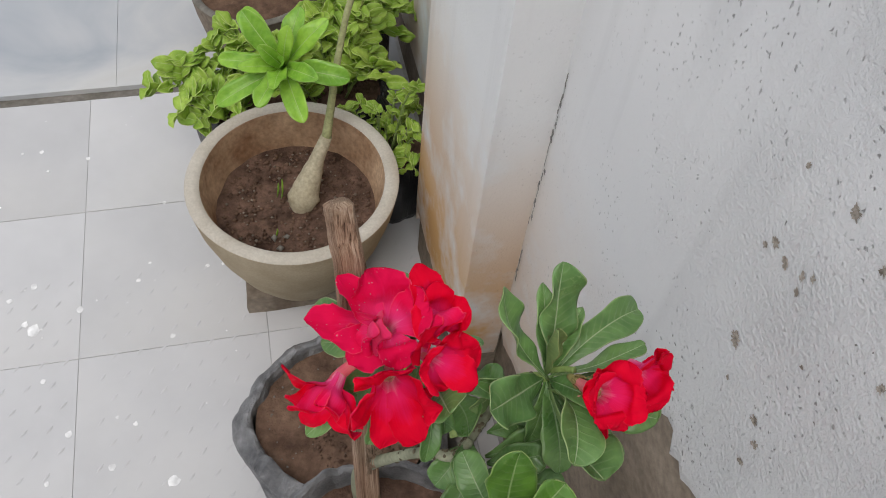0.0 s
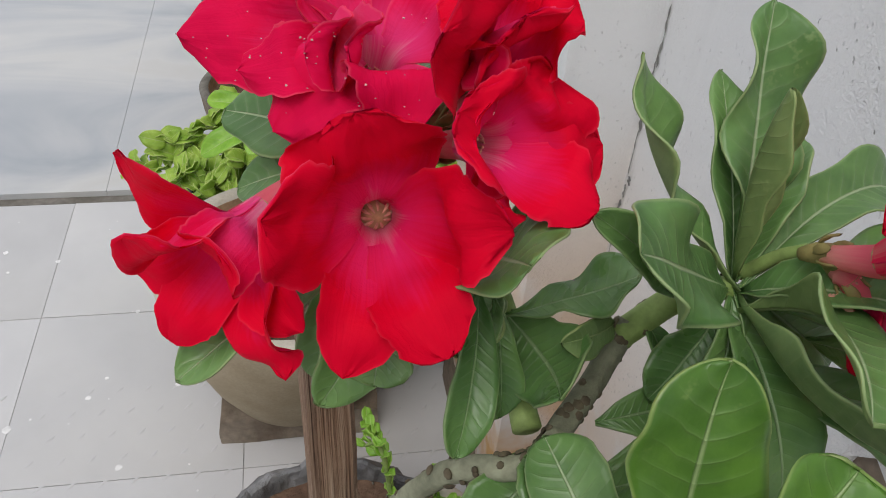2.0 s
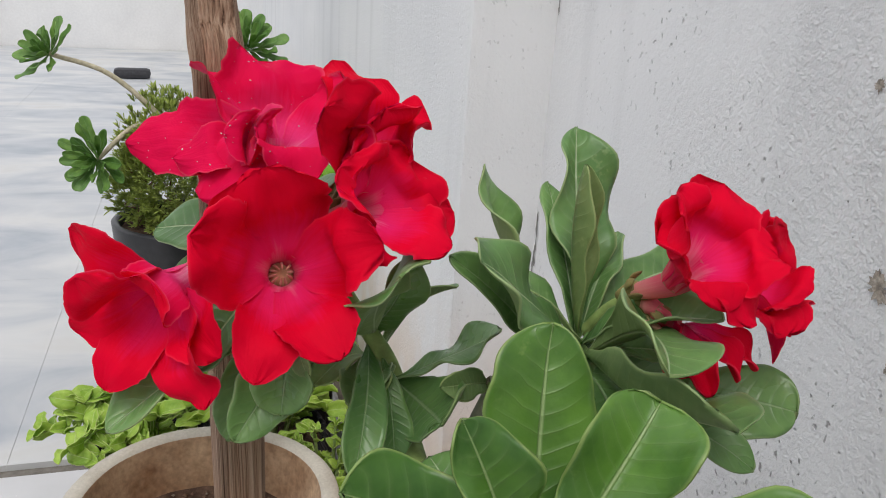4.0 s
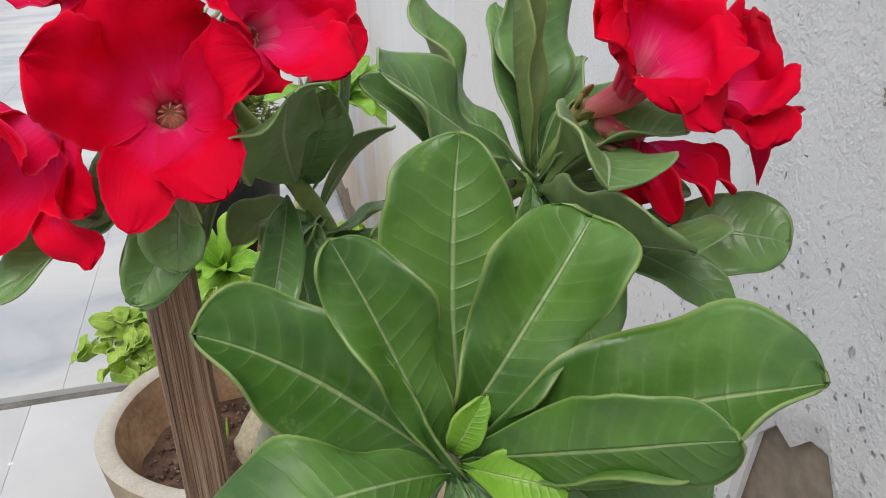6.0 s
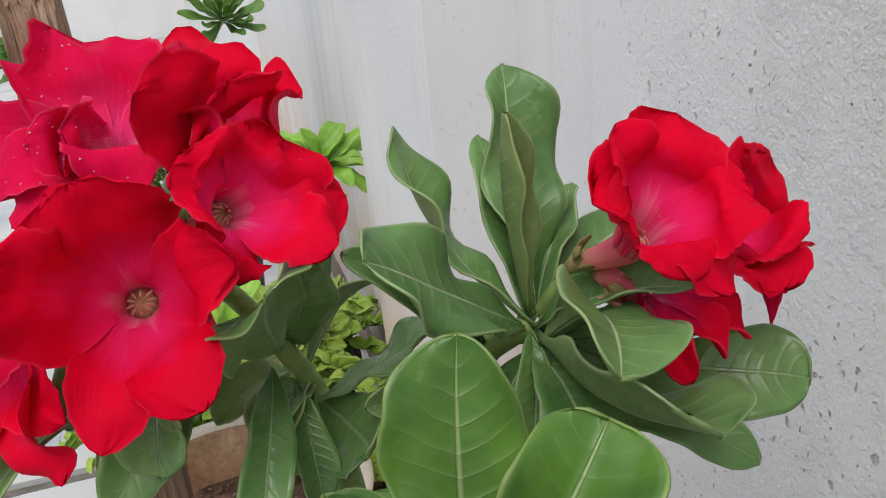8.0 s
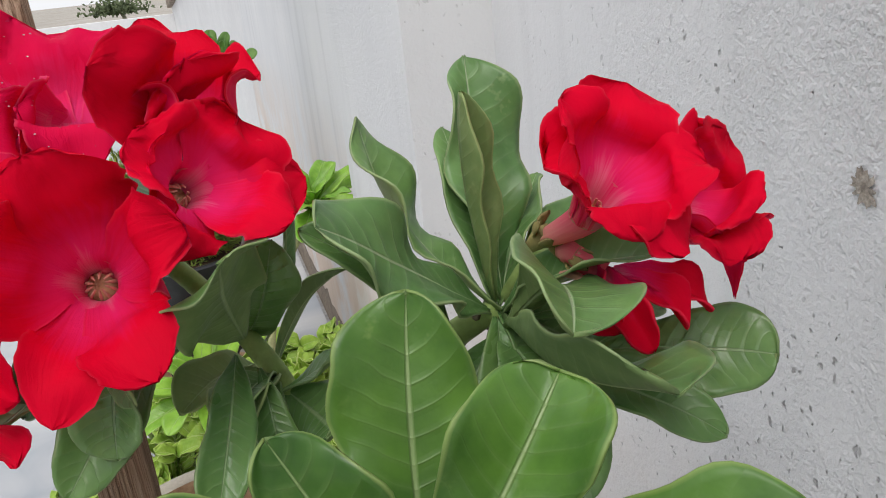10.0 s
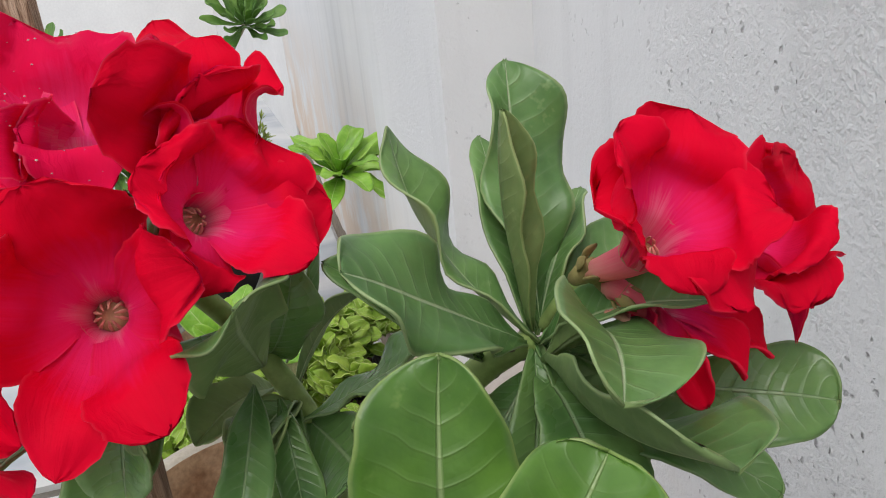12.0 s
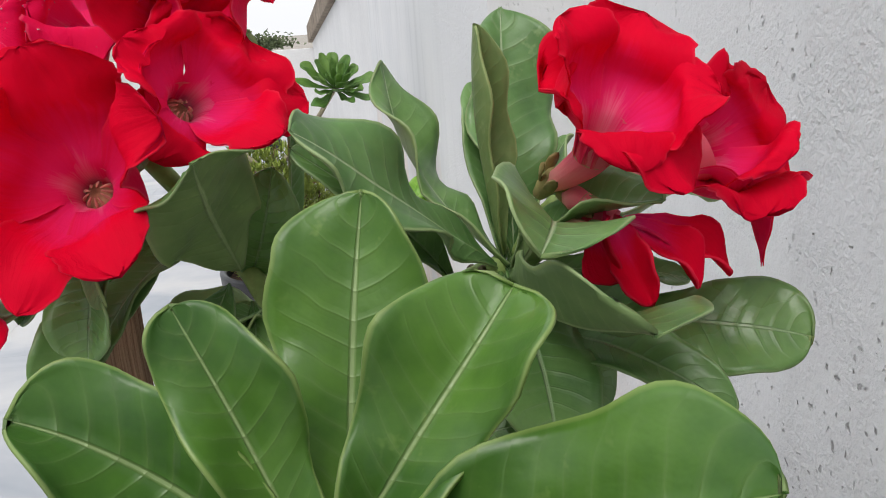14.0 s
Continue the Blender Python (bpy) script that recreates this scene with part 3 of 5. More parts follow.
plain_tile = tile_mesh(TILE - 0.0012, TILE - 0.0012)
edge_tile = tile_mesh(TILE - 0.0012, MARBLE_Y - 0.008 - (TILE_Y + TILE) - 0.003)
for ix in range(-11, 2):
    for iy in range(-10, 2):
        ob = new("tile", edge_tile if iy == 1 else plain_tile)
        ob.parent = floor
        ob.location = (TILE_X + TILE * (ix + 0.5), TILE_Y + TILE * (iy + 0.5) if iy < 1 else (TILE_Y + TILE + MARBLE_Y - 0.008) / 2, rnd.uniform(-0.0006, 0.0006))
strip = tile_mesh(WALL_X - (TILE_X + 2 * TILE) - 0.004, TILE - 0.0012)
for iy in range(-10, 2):
    ob = new("tile", strip)
    ob.parent = floor
    ob.location = ((WALL_X + TILE_X + 2 * TILE) / 2, TILE_Y + TILE * (iy + 0.5), 0)

# raised anti-skid dashes pressed into the tiles
pieces = []
for ix in range(-8, 18):
    for iy in range(-10, 22):
        x, y = TILE_X + ix * 0.041 + (0.02 if iy % 2 else 0), 0.30 + iy * 0.041
        if (x - TILE_X) % TILE < 0.022 or (y - TILE_Y) % TILE < 0.02 or y > 1.6 or x > 0.52:
            continue
        a = 0.9 if (ix + iy) % 2 else 0.75
        d = Vector((math.cos(a), math.sin(a), 0))
        s = Vector((-d.y, d.x, 0))
        c = Vector((x, y, 0.0002))
        vs = [c + d * (0.009 * p) + s * (0.0022 * q) for p, q in ((-1, 0), (-0.4, -1), (0.4, -1), (1, 0), (0.4, 1), (-0.4, 1))]
        vs += [c + d * 0.004 + Vector((0, 0, 0.0013)), c - d * 0.004 + Vector((0, 0, 0.0013))]
        fs = [(0, 1, 7), (1, 2, 6, 7), (2, 3, 6), (3, 4, 6), (4, 5, 7, 6), (5, 0, 7)]
        pieces.append((vs, fs, [(0, 0)] * 8, [0] * 6))
tread = joined("tread_pattern", pieces, [M_TILE], floor)

# drops of white paint on the tiles
pieces = []


def splash(x, y, r, seed):
    vs = [Vector((x, y, 0.0018))]
    k = 11
    for i in range(k):
        a = 2 * math.pi * i / k
        w = r * (1 + 0.45 * noise.noise(Vector((math.cos(a) * 1.7, math.sin(a) * 1.7, seed * 3.7))))
        vs.append(Vector((x + w * math.cos(a), y + w * math.sin(a), 0.0009)))
    return vs, [(0, 1 + i, 1 + (i + 1) % k) for i in range(k)], [(0, 0)] * (k + 1), [0] * k


for x, y, r in ((-0.121, 1.102, 0.0065), (-0.212, 1.501, 0.005), (-0.20, 1.07, 0.011), (-0.215, 1.085, 0.006), (-0.12, 1.47, 0.0045), (-0.205, 1.165, 0.006), (-0.245, 1.14, 0.005), (-0.02, 1.15, 0.0045), (0.04, 1.02, 0.005), (0.03, 1.33, 0.004), (0.035, 0.75, 0.010), (-0.13, 0.86, 0.006), (-0.06, 0.79, 0.006), (-0.16, 0.78, 0.004)):
    pieces.append(splash(x, y, r, x * 9 + y))
for i in range(150):
    x, y = rnd.uniform(-1.3, 0.35), rnd.uniform(0.2, 1.6)
    pieces.append(splash(x, y, rnd.choice((0.0012, 0.0018, 0.0022, 0.003, 0.0045)) * (1.5 if x < -0.4 else 1), i))
tagged(joined("paint_splashes", pieces, [M_SPLASH]), "dried white paint drops on the grey tiles", "paint drops", kind="stuff")

# patches where the paint coat has come off the wall
PATCHES = ((0.462, 0.826, 0.012, 0.014), (0.409, 0.803, 0.009, 0.009), (0.396, 0.790, 0.007, 0.009), (0.448, 0.990, 0.010, 0.009), (0.493, 0.978, 0.004, 0.006),
           (0.481, 0.917, 0.008, 0.009), (0.466, 0.916, 0.009, 0.008), (0.450, 0.924, 0.006, 0.008), (0.443, 0.932, 0.005, 0.006), (0.446, 0.912, 0.006, 0.006),
           (0.447, 0.794, 0.004, 0.005), (0.395, 0.761, 0.007, 0.008), (0.4135, 0.985, 0.006, 0.007), (0.368, 0.9375, 0.006, 0.008), (0.487, 0.907, 0.005, 0.006), (0.410, 0.882, 0.004, 0.004))
for y, z, w, h in PATCHES:
    vs = [Vector((WALL_X - 0.0009, y, z))]
    for i in range(64):
        a = 2 * math.pi * i / 64
        ca, sa = math.cos(a), math.sin(a)
        square = 0.8 / max(abs(ca), abs(sa)) ** 0.6
        k = square + 0.45 * noise.noise(Vector((ca * 1.6, sa * 1.6, y * 50))) + 0.45 * noise.noise(Vector((ca * 5, sa * 5, z * 50))) + 0.30 * noise.noise(Vector((ca * 14, sa * 14, z * 70)))
        vs.append(Vector((WALL_X - 0.0013, y + 0.5 * w * k * ca, z + 0.5 * h * k * sa)))
    put("bare_patch", raw("bare_patch", vs, [(0, 1 + (i + 1) % 64, 1 + i) for i in range(64)], M_FLAKED), wall)
# dark crack where pilaster and wall meet
pieces = []
z = 0.36
while z < 1.25:
    h, w = rnd.uniform(0.006, 0.024), rnd.uniform(0.0008, 0.0042) * (1.9 if z < 0.75 else 1.0)
    if noise.noise(Vector((z * 16, 0.3, 2.2))) + rnd.uniform(-0.3, 0.3) > (-0.45 if z < 0.75 else -0.15):
        x, y, k = WALL_X - 0.0012, PIL_A - rnd.uniform(0.0005, 0.006), rnd.uniform(-0.3, 0.3)
        ring = [(0.3, 0), (1, 0.25), (0.7 + k, 0.5), (0.9, 0.8), (0.4, 1), (0.1, 0.75), (0.3 + k, 0.45), (0, 0.2)]
        pieces.append(([Vector((x, y - w * (1 - p), z + h * q)) for p, q in ring], [tuple(range(8))], [(0, 0)] * 8, [0]))
    z += h * rnd.uniform(0.6, 1.1)
joined("crack", pieces, [M_CRACK], wall)


# ---- pots ----
def round_pot(name, centre, profile_out, profile_in, soil, label, category="pot", outer=None, inner=None, earth=None, wobble=0.02, squash=(1, 1), rim=None, group=""):
    top = thing(name, (centre[0], centre[1], centre[2]), label, category, group)
    v, f = lathe(profile_out, centre, 64, wobble, squash)
    put("body", raw("body", v, f, outer), top)
    lip = [profile_out[-1], (profile_out[-1][0] - 0.004, profile_out[-1][1] + 0.004), (profile_in[0][0] + 0.004, profile_in[0][1] + 0.004), profile_in[0]]
    v, f = lathe(lip, centre, 64, wobble, squash)
    put("rim", raw("rim", v, f, rim or outer), top, "worn pale rim")
    v, f = lathe(profile_in, centre, 64, wobble, squash)
    put("inside", raw("inside", v, f, inner), top, "stained inner face")
    r, h, lumps = soil
    v, f = disc((centre[0], centre[1], centre[2] + h), r, squash=squash, rough=lumps)
    put("soil", raw("soil", v, f, earth or M_SOIL), top, "brown potting soil")
    return top


def pebbles(name, parent, centre, r, count, sizes, material, seed):
    g = random.Random(seed)
    pieces = []
    for i in range(count):
        a, q = g.uniform(0, 6.283), r * math.sqrt(g.random())
        s = g.uniform(*sizes)
        c = Vector((centre[0] + q * math.cos(a), centre[1] + q * math.sin(a), centre[2] + s * 0.3))
        pts = [Vector((1, 0, 0)), Vector((-1, 0, 0)), Vector((0, 1, 0)), Vector((0, -1, 0)), Vector((0, 0, 0.8)), Vector((0, 0, -0.6)), ]
        vs = [c + Vector((p.x * s * g.uniform(0.6, 1.3), p.y * s * g.uniform(0.6, 1.3), p.z * s * g.uniform(0.6, 1.1))) for p in pts]
        fs = [(0, 2, 4), (2, 1, 4), (1, 3, 4), (3, 0, 4), (2, 0, 5), (1, 2, 5), (3, 1, 5), (0, 3, 5)]
        pieces.append((vs, fs, [(0, 0)] * 6, [0] * 8))
    heap = joined(name, pieces, [material], parent)
    heap["kind"] = "stuff"
    return heap


C1 = (0.287, 1.125, 0.052)
bowl = round_pot("bowl_pot", C1,
                 [(0.090, 0.0), (0.104, 0.004), (0.128, 0.05), (0.152, 0.115), (0.168, 0.175), (0.175, 0.224)],
                 [(0.151, 0.224), (0.144, 0.19), (0.138, 0.16), (0.130, 0.13)], (0.136, 0.150, 0.004),
                 "buff cement bowl pot with a worn rim, on a block", outer=M_POT, inner=M_INSIDE, rim=M_RIM, wobble=0.012)
pebbles("gravel", bowl, (C1[0], C1[1], C1[2] + 0.152), 0.125, 420, (0.0018, 0.0050), M_CLAY, 1)
pebbles("grit", bowl, (C1[0], C1[1], C1[2] + 0.152), 0.125, 110, (0.0012, 0.0036), M_BLOCK, 2)
pebbles("pebble", bowl, (C1[0] - 0.04, C1[1] - 0.075, C1[2] + 0.154), 0.02, 3, (0.006, 0.011), M_STONE, 7)
tagged(part("support_block", bm_box((0.178, 1.045, 0.0), (0.40, 1.22, 0.05), 0, 0.006, 5), M_BLOCK), "weathered brown cement block under the bowl pot", "block")

# grow bag of dry clay, its black film folded over
C2 = (0.318, 0.745, 0.0)


def bag(name, centre, r, height, soil_h, label, squash=(1, 1), seed=0.0, earth=None, film=None):
    top = thing(name, centre, label, "grow bag")
    seg = 120
    verts, faces = [], []
    prof = [(0.88, 0.0), (0.97, 0.12), (1.02, 0.5), (1.05, 0.78), (1.045, 0.86), (1.01, 0.91), (0.97, 0.95), (0.93, 0.99), (0.90, 1.0), (0.875, 0.99), (0.86, 0.94), (0.84, 0.72)]
    for i, (q, z) in enumerate(prof):
        for k in range(seg):
            a = 2 * math.pi * k / seg
            crinkle = 0.05 * noise.noise(Vector((math.cos(a) * 3, math.sin(a) * 3, z * 2 + seed))) - 0.025 * abs(noise.noise(Vector((math.cos(a) * 6, math.sin(a) * 6, z * 3 + seed + 3)))) + (0.016 + 0.008 * (z > 0.9)) * noise.noise(Vector((math.cos(a) * 11, math.sin(a) * 11, z * 9 + seed)))
            corner = 0.085 * max(0, math.cos((a - 3.05) * 2.5)) ** 6
            w = r * q * (1 + crinkle + corner)
            verts.append((centre[0] + w * squash[0] * math.cos(a), centre[1] + w * squash[1] * math.sin(a), centre[2] + height * z + (0.010 * noise.noise(Vector((math.cos(a) * 4, math.sin(a) * 4, seed + 9))) + 0.007 * noise.noise(Vector((math.cos(a) * 13, math.sin(a) * 13, seed + q * 8))) if z > 0.8 else 0)))
    for i in range(len(prof) - 1):
        for k in range(seg):
            k2 = (k + 1) % seg
            faces.append((i * seg + k, i * seg + k2, (i + 1) * seg + k2, (i + 1) * seg + k))
    put("film", raw("film", verts, faces, film or M_BAG, smooth=False), top, "creased dark plastic film")
    v, f = disc((centre[0], centre[1], centre[2] + soil_h), r * 0.89, squash=squash, rough=0.005, freq=18)
    put("soil", raw("soil", v, f, earth or M_CLAY), top, "dry brown clay soil")
    return top


bag2 = bag("grow_bag", C2, 0.152, 0.175, 0.152, "low grow bag of black film filled with dry clay", (1.0, 0.92), 1.5)
pebbles("loose_soil", bag2, (C2[0] + 0.03, C2[1] - 0.02, 0.154), 0.09, 420, (0.0012, 0.0036), M_SOIL, 3)
pebbles("grit", bag2, (C2[0], C2[1], 0.154), 0.12, 90, (0.0010, 0.0028), M_STONE, 13)
rock = bmesh.new()
ring = [rock.verts.new((0.3075 + 0.021 * k * math.cos(1.047 * q + 0.4), 0.766 + 0.026 * k * math.sin(1.047 * q + 0.4), h)) for h in (0.149, 0.160, 0.164) for q, k in enumerate((1.0, 0.9, 1.12, 0.85, 1.05, 0.95))]
for ring_at in (0, 6):
    for q in range(6):
        rock.faces.new((ring[ring_at + q], ring[ring_at + (q + 1) % 6], ring[ring_at + 6 + (q + 1) % 6], ring[ring_at + 6 + q]))
for v in ring[12:]:
    v.co.x, v.co.y = 0.3075 + (v.co.x - 0.3075) * 0.86, 0.766 + (v.co.y - 0.766) * 0.86
rock.faces.new(ring[12:])
tagged(part("flat_stone", rock, M_STONE), "flat grey stone lying on the clay", "stone")

# curved shard of an old cement pot
v, f = lathe([(0.120, 0.0), (0.135, 0.10), (0.142, 0.2), (0.130, 0.2), (0.122, 0.1), (0.108, 0.0)], (0.36, 0.70, 0.0), 48)
keep = [q for q in f if all(-0.35 < math.atan2(v[i][1] - 0.70, v[i][0] - 0.36) < 0.95 for i in q)]
tagged(put("pot_shard", raw("pot_shard", v, keep, M_RIM)), "broken pale curved pot shard by the wall", "shard")

# tall black pot of the flowering plant
C3 = (0.318, 0.425, 0.0)
pot3 = bag("plant_pot", C3, 0.150, 0.440, 0.405, "tall dark plastic pot holding the flowering plant", (1.0, 1.0), 4.2, M_SOIL)
pebbles("loose_soil", pot3, (C3[0], C3[1], 0.407), 0.11, 120, (0.0015, 0.004), M_CLAY, 5)

# wooden stake tied to the plant
def stake(points, halfs):
    top_z = points[0][2]
    line = spline(points, 8)
    verts, faces = [], []
    n = len(line)
    for i, c in enumerate(line):
        d = (line[min(i + 1, n - 1)] - line[max(i - 1, 0)]).normalized()
        a = Vector((1, 0.25, 0))
        a = (a - d * a.dot(d)).normalized()
        b = d.cross(a)
        u = i / (n - 1)
        w, e = halfs[0] + (halfs[1] - halfs[0]) * u, (halfs[0] + (halfs[1] - halfs[0]) * u) * 0.8
        if i == 0:
            w, e = w * 0.55, e * 0.5
        for p, q in ((1, 0.7), (0.75, 1), (-0.7, 1), (-1, 0.75), (-1, -0.7), (-0.75, -1), (0.72, -1), (1, -0.75)):
            k = 1 + 0.10 * noise.noise(c * 60 + Vector((p, q, 0)))
            verts.append(c + a * (w * p * k) + b * (e * q * k))
    for i in range(n - 1):
        for j in range(8):
            j2 = (j + 1) % 8
            faces.append((i * 8 + j, i * 8 + j2, (i + 1) * 8 + j2, (i + 1) * 8 + j))
    faces.append(tuple(range(8)))
    bm = bmesh.new()
    bm.from_mesh(raw("stake", verts, faces, M_WOOD, [(i / (n - 1), j / 8) for i in range(n) for j in range(8)], smooth=False))
    bmesh.ops.recalc_face_normals(bm, faces=bm.faces[:])
    top = thing("wooden_stake", (0.316, 0.488, 0.40), "weathered split wooden stake standing in the plant pot", "stake")
    part("pole", bm, M_WOOD, top)
    return top


pole = stake([(0.304, 0.540, 0.938), (0.305, 0.530, 0.918), (0.3075, 0.517, 0.88), (0.311, 0.500, 0.70), (0.316, 0.488, 0.40)], (0.0084, 0.0100))
for k in range(9):
    a = Vector((0.312 + rnd.uniform(-0.008, 0.010), 0.491 + rnd.uniform(-0.003, 0.002), 0.668 + rnd.uniform(-0.03, 0.02)))
    e = a + Vector((rnd.uniform(-0.004, 0.010), rnd.uniform(-0.010, -0.002), rnd.uniform(-0.028, -0.010)))
    leaf(pole, a, e, (0.2, -1, 0.3), rnd.uniform(0.0012, 0.0030), M_WOOD, M_WOOD, "bark_strip", "frayed strip of bark" if k == 0 else "", arch=0.2, nu=6, nv=2, thick=0.0006)


# ---- the flowering desert rose ----
plant = thing("desert_rose", (0.318, 0.50, 0.41), "desert rose with red flowers and glossy leaves, tied to a stake", "flowering plant")


def stem(parent, points, radii, material, name="stem", label="", lumps=0.12, seg=14):
    v, f, u = tube(points, radii, seg, 7, lumps)
    return put(name, raw(name, v, f, material, u), parent, label)


stem(plant, [(0.318, 0.535, 0.405), (0.312, 0.530, 0.50), (0.318, 0.49, 0.63), (0.343, 0.451, 0.741), (0.367, 0.433, 0.77), (0.379, 0.441, 0.772)], [0.016, 0.0072, 0.0042, 0.0040, 0.0039], M_STEM, "trunk", "grey-green knobbly trunk")
HUB_R, HUB_N, HUB_L, HUB_F = Vector((0.4355, 0.463, 0.811)), Vector((0.381, 0.363, 0.783)), Vector((0.366, 0.480, 0.797)), Vector((0.335, 0.485, 0.848))
stem(plant, [(0.371, 0.437, 0.763), (0.393, 0.456, 0.776), (0.407, 0.468, 0.793)], [0.0044, 0.0042, 0.0042], M_BRANCH, "branch")
stem(plant, [(0.404, 0.466, 0.789), (0.421, 0.468, 0.802), tuple(HUB_R)], [0.0050, 0.0046, 0.0036], M_SHOOT, "shoot", "pale green shoot")
stem(plant, [(0.377, 0.441, 0.771), (0.383, 0.426, 0.758), (0.386, 0.401, 0.758), tuple(HUB_N)], [0.0046, 0.0042, 0.0040, 0.0034], M_BRANCH, "branch")
stem(plant, [(0.371, 0.447, 0.769), (0.371, 0.476, 0.778), tuple(HUB_L), (0.353, 0.493, 0.818), tuple(HUB_F)], [0.0046, 0.0042, 0.0038, 0.0034, 0.0030], M_SHOOT, "branch")

def scars(points, radius, count, seed):
    """Dark, pale-rimmed leaf scars along a stem."""
    g = random.Random(seed)
    line = spline(points, 12)
    marks = []
    for k in range(count):
        i = g.randrange(1, len(line) - 1)
        way = (line[i + 1] - line[i]).normalized()
        side = Matrix.Rotation(g.uniform(0, 6.283), 3, way) @ way.orthogonal().normalized()
        r = g.uniform(0.0009, 0.0017)
        v, f, u = tube([line[i] + side * (radius * 0.90), line[i] + side * (radius * 1.02), line[i] + side * (radius * 1.10)], [r * 1.3, r, r * 0.6], 7, 2)
        marks.append((v, f, u, [0] * len(f)))
    joined("leaf_scar", marks, [M_SCAR], plant, "small dark leaf scars")["kind"] = "stuff"


scars([(0.318, 0.490, 0.63), (0.343, 0.451, 0.741), (0.367, 0.433, 0.77), (0.379, 0.441, 0.772)], 0.0047, 60, 3)
scars([(0.371, 0.437, 0.763), (0.393, 0.456, 0.776), (0.407, 0.468, 0.793)], 0.0042, 26, 4)
scars([(0.404, 0.466, 0.789), (0.421, 0.468, 0.802), tuple(HUB_R)], 0.0044, 12, 5)
UP_R = Vector((-0.10, -0.35, 1)).normalized()
UP_N = Vector((-0.18, -0.72, 0.62)).normalized()
